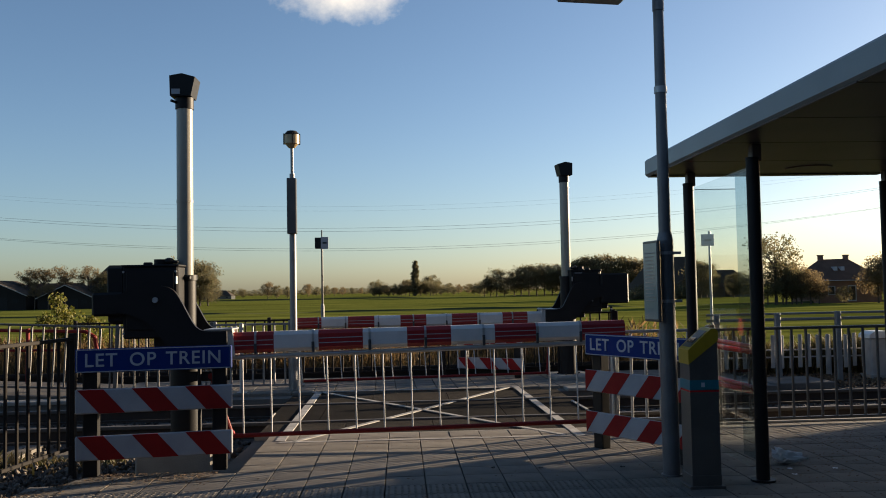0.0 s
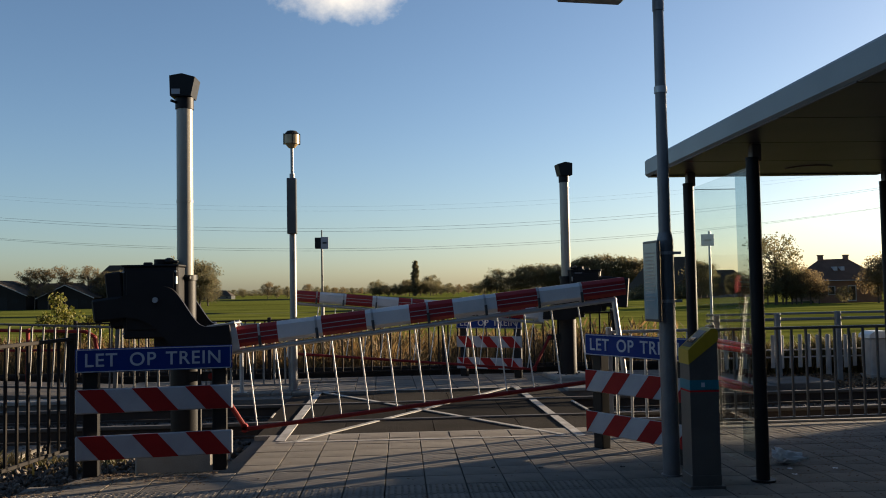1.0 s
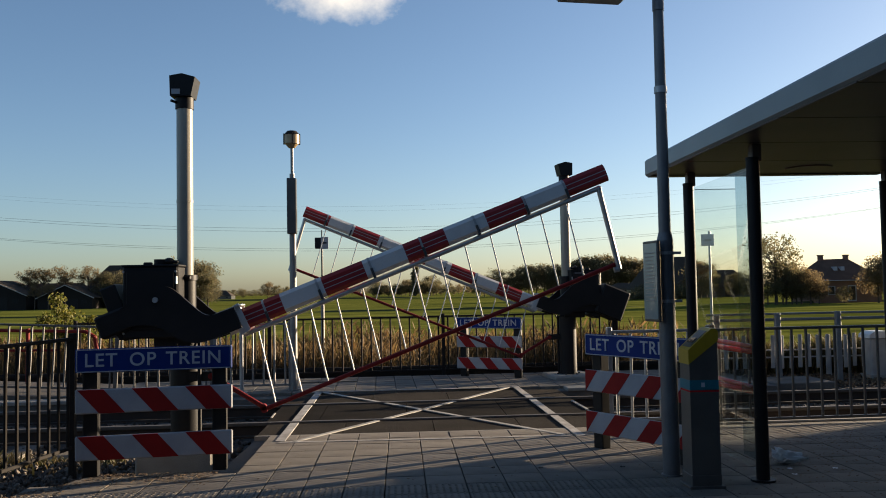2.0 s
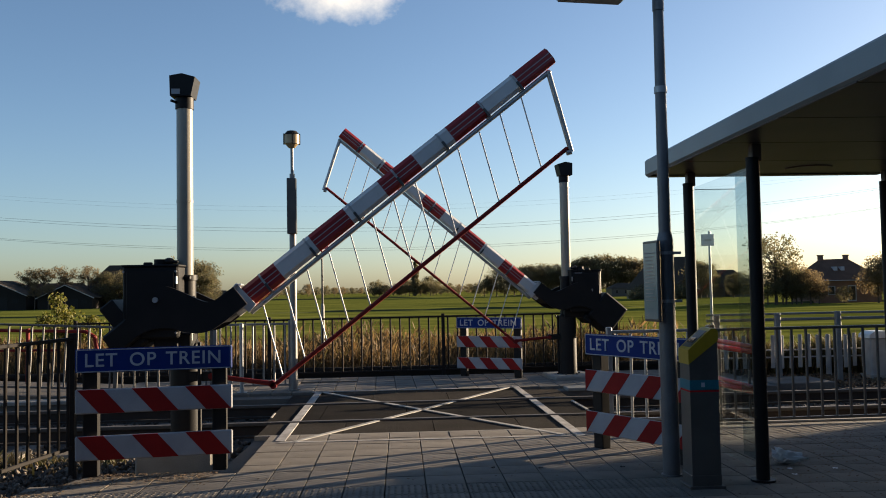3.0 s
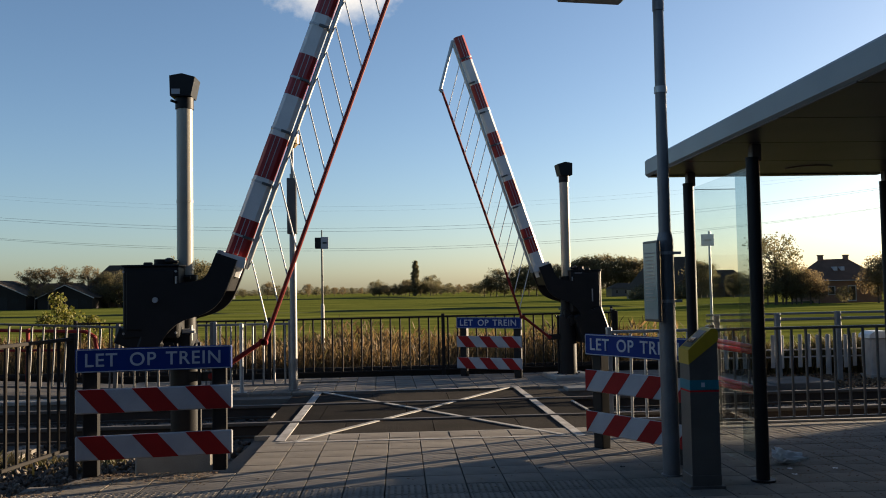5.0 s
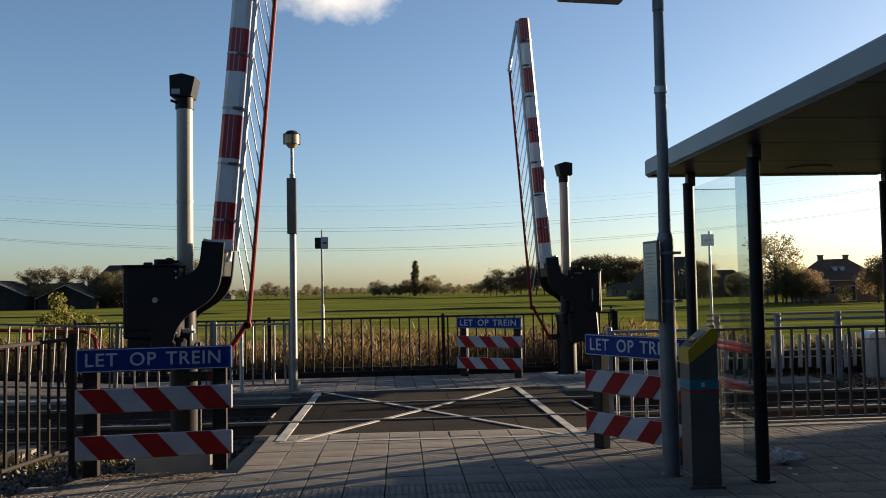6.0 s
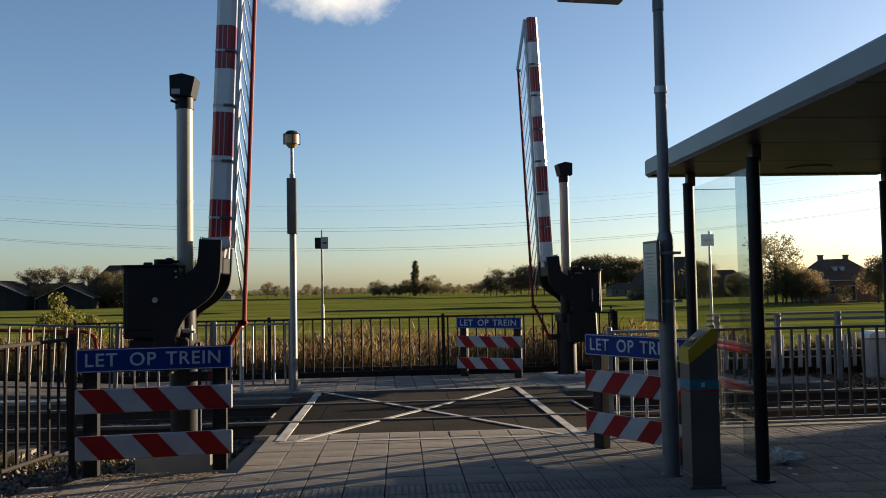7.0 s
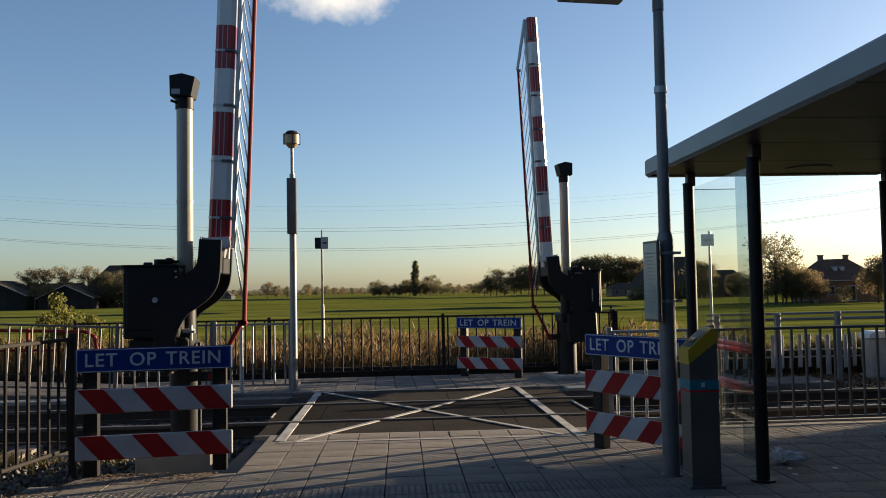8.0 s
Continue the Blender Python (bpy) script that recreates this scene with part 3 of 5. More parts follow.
NEAR_B = barrier(pose(-2.149, 8.345, 0), "near black level crossing barrier with red and white boom rising", 0.535, (-0.645, -0.13, 0.085, True), 0.4155, 3.26, (-0.025, 0.10), NEAR_LINK)
FAR_B = barrier(pose(2.813, 14.10, 0, 0, 0, 186), "far black level crossing barrier with red and white boom rising", 0.805, (-0.82, -0.22, 0.26, False), 0.408, 3.195, (0, 0), FAR_LINK)
NEAR_T = [(0, 0.9), (0.5, 1.0), (0.6, 1.8), (0.7, 2.7), (0.8, 3.9), (0.9, 5.1), (1.0, 6.4), (1.2, 9.1), (1.5, 13.1), (1.7, 16.1), (2.25, 25.2), (2.8, 34.6), (3.0, 38.0), (3.5, 46.2), (4.0, 54.4), (4.5, 62.0), (4.7, 65.0), (5.25, 73.5), (5.8, 82.2), (6.0, 84.9), (6.2, 87.0), (6.35, 87.6), (6.5, 87.7), (8, 87.7)]
FAR_T = [(0, -0.1), (0.5, 0.0), (0.6, 0.6), (0.7, 1.4), (0.8, 2.6), (0.9, 4.0), (1.0, 5.4), (1.2, 8.4), (1.5, 13.3), (1.7, 16.7), (2.25, 26.5), (2.8, 36.3), (3.0, 39.8), (3.5, 48.0), (4.0, 56.3), (4.5, 63.9), (4.7, 66.9), (5.25, 75.0), (5.8, 83.1), (6.0, 85.9), (6.2, 87.2), (6.35, 87.5), (6.5, 87.6), (8, 87.6)]


def raise_barrier(bar_set, times):
    b, arm, bars, foot, link, links = bar_set
    bar_len, foot_at, link_len = links
    dense = []
    for (t0, a0), (t1, a1) in zip(times, times[1:]):
        n = max(1, math.ceil(abs(a1 - a0) / 4.5))
        dense += [(t0 + (t1 - t0) * i / n, a0 + (a1 - a0) * i / n) for i in range(n)]
    dense.append(times[-1])
    walk(arm, [(t, pose(0, 0, PIV, 0, -a, 0)) for t, a in dense])
    ang = [(t, *skirt(a, *links)) for t, a in dense]
    for bar, x in bars:
        walk(bar, [(t, pose(x, 0, -0.545, 0, -s, 0)) for t, s, k in ang])
    walk(foot, [(t, pose(bar_len * math.cos(radians(s)), 0, -0.545 + bar_len * math.sin(radians(s)))) for t, s, k in ang])
    walk(link, [(t, pose(foot_at.x, 0, PIV + foot_at.y, 0, -k, 0)) for t, s, k in ang])


# ---- signs ----
def board(name, w, h, parent, c, m, label):
    return part(name, box(B(), c, (w, 0.022, h), bevel=0.009), m, parent, label)


def warning_sign(m, label, lean):
    s = thing("warning_sign", m, label, "warning sign", "train warning signs")
    for x in (-0.50, 0.505):
        part("post", box(B(), (x, 0.075, 0.5), (0.12, 0.10, 1.0), bevel=0.008), BLACKPAINT, s, "black square post")
    blue = board("name_board", 1.22, 0.19, s, (0, 0, 0.93), SIGNBLUE, "blue board with white lettering")
    for z in (0.843, 1.017):
        part("border_line", box(B(), (0, -0.012, z), (1.19, 0.004, 0.006)), SIGNWHITE, blue, "", False)
    for x in (-0.595, 0.595):
        part("border_line", box(B(), (x, -0.012, 0.93), (0.006, 0.004, 0.17)), SIGNWHITE, blue, "", False)
    for word, x in (("LET", -0.415), ("OP", -0.094), ("TREIN", 0.305)):
        text_mesh("lettering", word, 0.150, 0.002, blue, pose(x, -0.0135, 0.928, 90, 0, 0), SIGNWHITE, "white word " + word, 1.10)
    for z in (0.605, 0.235):
        b = board("striped_board", 1.22, 0.195, s, (0, 0, z), BOARDWHITE, "red and white striped board")
        for i in range(4):
            lo, hi = z - 0.095, z + 0.095
            if lean > 0:
                x = -0.592 + 0.413 * i
                pts = [(x, hi), (x + 0.197, hi), (x + 0.363, lo), (x + 0.166, lo)]
            else:
                x = -0.452 + 0.413 * i
                pts = [(x - 0.197, hi), (x, hi), (x - 0.166, lo), (x - 0.363, lo)]
            pts = [(min(0.606, max(-0.606, p)), q) for p, q in pts]
            pts = [p for k, p in enumerate(pts) if p != pts[k - 1]]
            if len(pts) < 3:
                continue
            part("stripe", prism(B(), pts, -0.0145, -0.009, "y"), BOARDRED, b, "red slanting stripe", False)
    return s


warning_sign(pose(-2.0, 7.25, 0, 0, 0, 9), "blue LET OP TREIN sign over striped boards beside the gravel", 1)
warning_sign(pose(1.98, 7.42, 0, 0, 0, -60), "blue LET OP TREIN sign over striped boards by the lamp post", -1)
warning_sign(pose(1.432, 14.39, 0, 0, 0, -31) @ Matrix.Diagonal((0.97, 1, 0.955, 1)), "blue LET OP TREIN sign over striped boards on the far platform", 1)


# ---- fences ----
def fence(a, b, label, height=1.0, gap=0.16, post_gap=2.4, foot=0.09, drop=0.0, rise=0.0, lead=True, tail=True, material=None):
    material = material or FENCEPAINT
    a, b = Vector((*a, 0)), Vector((*b, 0))
    L = (b - a).length
    f = thing("fence", Matrix.Translation(a) @ pose(0, 0, 0, 0, 0, math.degrees(math.atan2(b.y - a.y, b.x - a.x))) @ pose(0, 0, 0, 0, -rise, 0), label, "fence", "bar fences")
    n = max(1, round(L / post_gap))
    post = make("fence_post", box(B(), (0, 0, (height + 0.035 - drop) / 2), (0.055, 0.055, height + 0.035 + drop), bevel=0.006), material)
    bar = make("fence_bar", rod(B(), (0, 0, foot), (0, 0, height - 0.02), 0.0145, seg=8), material)
    for i in range(n + 1):
        if (i or lead) and (i < n or tail):
            piece("post", post, f, pose(L * i / n, 0, 0))
    part("top_rail", box(B(), (L / 2, 0, height - 0.015), (L, 0.042, 0.03), bevel=0.004), material, f)
    part("bottom_rail", box(B(), (L / 2, 0, foot), (L, 0.03, 0.03), bevel=0.004), material, f)
    m = max(1, round(L / gap))
    for i in range(m):
        piece("bar", bar, f, pose(L * (i + 0.5) / m, 0, 0))
    return f


fence((-2.2, 14.82), (3.62, 14.80), "black steel bar fence along the back of the far platform", rise=0.25)
fence((-5.4, 14.86), (-2.2, 14.82), "black steel bar fence along the back of the far platform")
fence((3.66, 14.8), (4.4, 18.2), "black steel bar fence leading away from the platform", gap=0.13)
fence((-1.64, 13.10), (-2.74, 13.07), "sunlit galvanised bar fence on the far platform", gap=0.163, post_gap=1.1, material=GREYSTEEL)
fence((-2.78, 13.07), (-4.15, 13.02), "sunlit grey bar fence on the far platform", gap=0.163, post_gap=1.4, tail=False, material=FENCEGREY)
fence((-4.17, 13.02), (-11.6, 12.84), "weathered grey bar fence along the rising ramp of the far platform", gap=0.163, rise=2.7, material=FENCEGREY)
fence((-2.95, 8.05), (-3.42, 5.2), "black steel bar fence beside the gravel strip", height=1.08, gap=0.15, drop=0.3, foot=0.1, post_gap=1.5)
fence((3.2, 8.93), (7.7, 9.09), "grey steel bar fence behind the shelter", gap=0.155, post_gap=2.2, foot=0.055, material=FENCEGREY)
fence((7.75, 9.10), (13.5, 9.29), "grey steel bar fence behind the shelter", gap=0.155, post_gap=2.2, foot=0.055, material=FENCEGREY)
fence((2.12, 8.90), (3.17, 8.93), "galvanised bar fence beside the crossing", gap=0.152, post_gap=1.3, material=GALV)


# ---- shelter ----
def shelter():
    s = thing("platform_shelter", pose(0, 0, 0), "glazed platform shelter with flat grey roof on black posts", "shelter")
    x0, x1, ya, yb = 2.39, 4.75, 2.6, 8.38
    roof = part("fascia", box(B(), ((x0 + x1) / 2, (ya + yb) / 2, 2.59), (x1 - x0, yb - ya, 0.165), bevel=0.018), ROOFGREY, s, "grey coated metal roof with rounded edge")
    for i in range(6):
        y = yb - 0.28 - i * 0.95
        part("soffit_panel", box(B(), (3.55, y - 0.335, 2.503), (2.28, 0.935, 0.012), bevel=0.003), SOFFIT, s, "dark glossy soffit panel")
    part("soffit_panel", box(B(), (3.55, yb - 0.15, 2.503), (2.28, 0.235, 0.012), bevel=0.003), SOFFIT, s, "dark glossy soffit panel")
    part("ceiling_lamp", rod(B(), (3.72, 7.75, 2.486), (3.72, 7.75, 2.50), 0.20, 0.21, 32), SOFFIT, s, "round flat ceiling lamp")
    for y in (8.0, 6.4, 4.3):
        for x in (2.69 - 0.028 * (8.0 - y), 4.57):
            bm = rod(B(), (x, y, 0), (x, y, 2.39), 0.049, seg=24)
            rod(bm, (x, y, 2.375), (x, y, 2.395), 0.051, seg=24)
            rod(bm, (x, y, 0), (x, y, 0.015), 0.09, seg=20)
            part("post", bm, BLACKPAINT, s, "black round steel post")
            part("bracket", box(B(), (x + 0.02, y, 2.43), (0.075, 0.075, 0.13), bevel=0.006), SOFFIT, s)
    def pane(name, a, b, z0, z1):
        a, b = Vector((*a, 0)), Vector((*b, 0))
        bm = box(B(), ((a - b).length / 2, 0, (z0 + z1) / 2), ((a - b).length, 0.010, z1 - z0))
        g = part(name, bm, GLASS, s, "clear glass pane", False)
        g.matrix_basis = Matrix.Translation(a) @ pose(0, 0, 0, 0, 0, math.degrees(math.atan2(b.y - a.y, b.x - a.x)))
        g.visible_shadow = False
        if name == "back_pane":
            part("pane_edge", box(B(), ((a - b).length / 2, 0, z1 + 0.003), ((a - b).length, 0.012, 0.006)), CONTROLBOX, g, "dark glass edge strip", False)
        return g
    pane("side_pane", (2.688, 7.93), (2.647, 6.47), 0.06, 2.335)
    pane("back_pane", (2.75, 8.0), (3.13, 8.0), 0.14, 2.335)
    # Tinted strip added for the reflection where two glass panes overlap.
    part("reflection_strip", box(B(), (2.672, 6.68, 1.22), (0.012, 0.26, 2.20), m=pose(0, 0, 0), bevel=0.003), REFLECTSTRIP, s, "tinted strip put in for the reflection of overlapping panes")
    for z, k in ((0.93, 0.0), (0.60, 0.0)):
        bm = rod(B(), (2.77, 7.80, z + 0.03), (2.86, 7.05, z + 0.005), 0.022)
        rod(bm, (2.80, 7.86, z - 0.03), (2.93, 7.05, z - 0.045), 0.024)
        rod(bm, (2.86, 7.05, z + 0.005), (2.93, 7.05, z - 0.045), 0.024), rod(bm, (2.77, 7.80, z + 0.03), (2.80, 7.86, z - 0.03), 0.022)
        part("leaning_rail", bm, REDGLOSS, s, "glossy red leaning rail")
    part("rail_bracket", box(B(), (2.74, 7.8, 0.72), (0.04, 0.06, 0.5), bevel=0.006), BLACKPAINT, s)


shelter()


# ---- lamp posts, card machine ----
def lamp_post():
    p = thing("lamp_post", pose(2.05, 6.68, 0), "grey painted platform lamp post with timetable panel", "lamp post")
    bm = rod(B(), (0, 0, 0), (0, 0, 1.80), 0.066, 0.062, 24)
    rod(bm, (0, 0, 1.8), (0, 0, 1.86), 0.062, 0.05, 24), rod(bm, (0, 0, 1.86), (0, 0, 3.62), 0.047, 0.040, 24)
    rod(bm, (0, 0, 3.60), (0, 0, 4.05), 0.045, 0.042, 24)
    rod(bm, (0, 0, 0), (0, 0, 0.012), 0.078, seg=20)
    rod(bm, (0, 0, 3.98), (-0.28, -0.1, 3.98), 0.028, seg=12), rod(bm, (-0.28, -0.1, 3.98), (-0.34, -0.14, 3.80), 0.028, 0.028, 12)
    part("pole", bm, LAMPGREY, p, "grey painted tapered pole")
    lum = part("luminaire", box(B(), (0, 0, 0), (0.60, 0.24, 0.12), m=pose(-0.545, -0.06, 3.735, 0, 3.0, 0), bevel=0.05), ROOFGREY, p, "flat grey luminaire")
    part("lamp_glass", box(B(), (0, 0, -0.062), (0.48, 0.16, 0.012), m=pose(-0.545, -0.06, 3.735, 0, 3.0, 0)), PALE, lum, "lamp cover")
    part("collar", rod(B(), (0, 0, 2.95), (0, 0, 3.0), 0.05, seg=20), GALV, p, "pale tape band")
    for z in (1.70, 1.33):
        bm = rod(B(), (0, 0, z - 0.012), (0, 0, z + 0.012), 0.069, seg=20)
        box(bm, (0.06, -0.03, z), (0.1, 0.02, 0.02))
        part("clamp", bm, GALV, p, "steel clamp band")
    panel = part("timetable_panel", box(B(), (-0.115, 0.0, 1.485), (0.025, 0.26, 0.62), m=pose(0, 0, 0, 0, 0, 9), bevel=0.006), CONTROLBOX, p, "slim dark-framed timetable panel")
    part("poster", box(B(), (-0.129, 0, 1.485), (0.004, 0.235, 0.58), m=pose(0, 0, 0, 0, 0, 9)), PANELGLASS, panel, "pale glazed timetable sheet", False)
    bm = B()
    for i in range(14):
        box(bm, (-0.1325, 0.01 * (i % 3), 1.70 - i * 0.028), (0.003, 0.17 - 0.02 * (i % 3), 0.007), m=pose(0, 0, 0, 0, 0, 9))
    part("text_line", bm, PALE, panel, "rows of small unreadable print", False)


lamp_post()


def card_machine():
    p = thing("card_reader_post", pose(2.158, 6.31, 0, 0, 0, 1), "grey metal card reader post with yellow sloping top", "card reader")
    part("base_plate", box(B(), (0, 0, 0.01), (0.26, 0.24, 0.02), bevel=0.004), MACHINE, p, "metal base plate")
    body = part("body", prism(B(), [(-0.105, 0.02), (0.105, 0.02), (0.105, 1.045), (-0.105, 0.885)], -0.10, 0.10, "y"), MACHINE, p, "brushed grey casing", False)
    part("foot", box(B(), (0, 0, 0.055), (0.218, 0.208, 0.08), bevel=0.004), MACHINE, p)
    part("colour_band", box(B(), (0, 0, 0.735), (0.213, 0.203, 0.068)), CYAN, p, "blue band with white mark", False)
    part("red_line", box(B(), (0, 0, 0.69), (0.213, 0.203, 0.012)), REDGLOSS, p, "thin red line", False)
    part("mark", box(B(), (-0.01, -0.103, 0.735), (0.025, 0.004, 0.032)), SIGNWHITE, p, "small white mark", False)
    cap = part("cap", prism(B(), [(-0.112, 0.882), (0.110, 1.05), (0.110, 1.115), (0.09, 1.137), (0.06, 1.135), (-0.112, 0.985)], -0.106, 0.106, "y"), YELLOW, p, "yellow sloping plastic head", False)
    part("reader_face", box(B(), (0, 0, 0), (0.17, 0.16, 0.006), m=pose(-0.026, 0, 1.0605, 0, -41, 0)), MACHINE, cap, "dark reader face", False)
    part("slot", box(B(), (-0.02, 0, 0.006), (0.05, 0.10, 0.006), m=pose(-0.026, 0, 1.0605, 0, -41, 0)), WINDOWDARK, cap, "dark display", False)


card_machine()


def far_lamp():
    p = thing("lamp_post", pose(-1.585, 13.06, 0) @ Matrix.Diagonal((0.972, 0.972, 0.972, 1)), "far slender platform lamp post with black control box", "lamp post")
    bm = rod(B(), (0, 0, 0), (0, 0, 2.4), 0.055, 0.05, 20)
    rod(bm, (0, 0, 2.4), (0, 0, 3.3), 0.045, 0.04, 20), rod(bm, (0, 0, 3.3), (0, 0, 3.72), 0.024, 0.024, 14), rod(bm, (0, 0, 0), (0, 0, 0.03), 0.09)
    part("pole", bm, GREYSTEEL, p, "grey steel pole")
    part("control_box", box(B(), (0, -0.06, 2.80), (0.145, 0.11, 0.85), bevel=0.01), CONTROLBOX, p, "dark grey control box")
    part("lantern", rod(rod(B(), (0, 0, 3.70), (0, 0, 3.76), 0.05, 0.10, 20), (0, 0, 3.76), (0, 0, 3.90), 0.115, 0.115, 20), LAMPGLASS, p, "amber lantern glass")
    bm = rod(B(), (0, 0, 3.90), (0, 0, 3.96), 0.125, 0.07, 20)
    for i in (0, 1, 2, 3):
        a = i * 1.5708 + 0.2
        rod(bm, (0.12 * math.cos(a), 0.12 * math.sin(a), 3.75), (0.12 * math.cos(a), 0.12 * math.sin(a), 3.92), 0.011, seg=6)
    part("lantern_cap", bm, FENCEPAINT, p, "dark lantern cap")


far_lamp()


def marker_pole():
    p = thing("marker_post", pose(-1.56, 17.6, -1.0), "thin galvanised post with small black signal box and plate", "signal post")
    part("pole", rod(B(), (0, 0, 2.1), (0, 0, 3.52), 0.021, 0.019), CONTROLBOX, p, "dark upper tube")
    part("pole", rod(rod(B(), (0, 0, 0), (0, 0, 2.17), 0.036), (0, 0, 2.17), (0, 0, 2.21), 0.036, 0.022), GREYSTEEL, p, "grey lower tube")
    part("signal_box", box(B(), (-0.07, 0, 3.42), (0.13, 0.12, 0.22), bevel=0.01), BLACKPAINT, p, "black box")
    plate = part("plate", box(B(), (0.06, -0.05, 3.42), (0.15, 0.02, 0.24), bevel=0.004), BOARDWHITE, p, "white plate with a small mark")
    part("mark", box(B(), (0.06, -0.063, 3.42), (0.08, 0.004, 0.03)), BLACKPAINT, plate, "", False)
    part("finial", rod(B(), (0, 0, 3.5), (0, 0, 3.68), 0.012), BLACKPAINT, p)


marker_pole()


def sign_pole():
    p = thing("sign_post", pose(6.32, 17.6, -1.0), "thin pale post with small white plate behind the shelter", "sign post")
    part("pole", rod(B(), (0, 0, 0), (0, 0, 3.55), 0.03, 0.024), GALV, p)
    plate = part("plate", box(B(), (-0.05, -0.04, 3.36), (0.27, 0.02, 0.24), bevel=0.004), WHITEENAMEL, p, "white plate with a pale mark")
    part("mark", box(B(), (-0.05, -0.053, 3.36), (0.14, 0.004, 0.05)), PALE, plate, "", False)


sign_pole()


def edge_post():
    p = thing("bollard", pose(-2.33, 12.95, 0), "slim galvanised post at the far platform edge", "post")
    part("tube", rod(rod(B(), (0, 0, 0), (0, 0, 1.0), 0.03, seg=16), (0, 0, 1.0), (0, 0, 1.015), 0.03, 0.012, 16), GALV, p)
    part("foot_plate", box(B(), (0, 0, 0.006), (0.14, 0.14, 0.012), bevel=0.003), GALV, p)


edge_post()


def far_right_rails():
    g = thing("guard_rail", pose(0, 13.55, 0), "grey steel guard rail on square posts beyond the track", "guard rail")
    for z, h in ((0.955, 0.035), (0.865, 0.045)):
        part("beam", box(B(), (9.9, 0.06, z), (10.2, 0.04, h), m=pose(0, 0, 0, 0, -0.15, 0), bevel=0.008), GREYSTEEL, g)
    for i in range(11):
        part("post", box(B(), (4.94 + i * 0.972, 0, 0.40 + 0.012 * i), (0.085, 0.07, 1.15), bevel=0.008), GREYSTEEL, g)
    f = thing("paling_fence", pose(5.19, 14.25, -0.06), "low fence of pale vertical palings on the far platform", "fence")
    me = make("paling", box(B(), (0, 0, 0.385), (0.066, 0.022, 0.545), bevel=0.005), PALE)
    rng = random.Random(21)
    for i in range(54):
        piece("paling", me, f, pose(i * 0.1545, 0, rng.uniform(-0.015, 0.015), 0, rng.gauss(0, 0.7), 0))
    for z in (0.29, 0.41):
        part("rail", box(B(), (4.1, 0.03, z), (8.4, 0.03, 0.022)), PALE, f)
    for i in range(5):
        part("post", box(B(), (i * 1.9, 0.06, 0.30), (0.07, 0.05, 0.66)), PALE, f)
    pad = new("concrete_pad", make("concrete_pad", box(B(), (5.95, 13.2, -0.10), (0.95, 0.9, 0.16), bevel=0.012), DULLCONCRETE))
    tagged(pad, "low grey concrete pad on the trackside soil", "concrete pad")


far_right_rails()


def relay_box():
    p = thing("relay_cabinet", pose(7.75, 14.0, -0.10), "small pale trackside cabinet with rounded white top", "cabinet")
    part("body", box(B(), (0, 0, 0.33), (0.36, 0.3, 0.62), bevel=0.02), PALE, p, "pale grey casing")
    part("lid", prism(B(), [(-0.21, 0.64), (0.21, 0.64), (0.20, 0.70), (0.12, 0.75), (-0.12, 0.75), (-0.20, 0.70)], -0.18, 0.18, "y"), WHITEENAMEL, p, "white rounded lid", False)
    part("base", box(B(), (0, 0, 0.02), (0.42, 0.36, 0.06), bevel=0.01), CONCRETE, p, "concrete base")


relay_box()


def red_barrier():
    r = thing("red_rail_gate", pose(0, 0, 0), "dull red tubular rail on the far platform", "handrail")
    bm = rod(B(), (-11.5, 14.2, 1.10), (-5.0, 14.2, 0.885), 0.026)
    rod(bm, (-5.0, 14.2, 0.885), (-4.86, 14.2, 0.80), 0.028), rod(bm, (-4.86, 14.2, 0.80), (-4.82, 14.2, 0.58), 0.034)
    part("top_tube", bm, REDRAIL, r)
    part("lower_tube", rod(B(), (-11.5, 14.2, 0.66), (-5.4, 14.2, 0.60), 0.02), REDRAIL, r)
    for x in (-10.5, -8.2, -5.9):
        part("leg", rod(B(), (x, 14.2, 0), (x, 14.2, 0.95), 0.03), REDRAIL, r)


red_barrier()


def litter():
    rng = random.Random(3)
    bm = B()
    bmesh.ops.create_icosphere(bm, subdivisions=3, radius=1)
    for v in bm.verts:
        d = v.co.normalized()
        fold = abs(noise.noise(d * 2.6)) * 0.9 + abs(noise.noise(d * 6.5 + Vector((3, 1, 2)))) * 0.45
        tail = max(0.0, d.x - 0.55) * 0.34
        v.co = Vector((d.x * 0.135 + tail, d.y * 0.10, max(0, d.z * 0.06 + 0.05) * (1 - 1.4 * tail))) * (0.72 + fold)
    bag = new("plastic_bag", make("plastic_bag", bm, PLASTIC, False))
    bag.matrix_basis = pose(3.06, 6.98, 0.006, 0, 0, -15) @ Matrix.Diagonal((0.55, 0.55, 0.95, 1))
    tagged(bag, "crumpled white plastic bag lying on the paving", "litter")
    for x, y in ((3.35, 6.72), (3.0, 6.75), (0.72, 7.1), (1.1, 7.05), (1.35, 7.25), (0.62, 7.55), (2.95, 6.55), (1.75, 7.0)):
        bm = B()
        bmesh.ops.create_grid(bm, x_segments=3, y_segments=3, size=0.018)
        for v in bm.verts:
            v.co.z = 0.004 + 10 * v.co.x ** 2 * rng.uniform(0.5, 1) + rng.uniform(0, 0.006)
        bmesh.ops.solidify(bm, geom=bm.faces[:], thickness=0.002)
        lf = new("fallen_leaf", make("fallen_leaf", bm, PLASTIC if x > 2.9 else BARK))
        lf.matrix_basis = pose(x, y, 0.004, 0, 0, rng.uniform(0, 180))
        tagged(lf, "small pale scrap of paper on the paving" if x > 2.9 else "dry brown leaf lying on the paving", "litter" if x > 2.9 else "leaf")


litter()


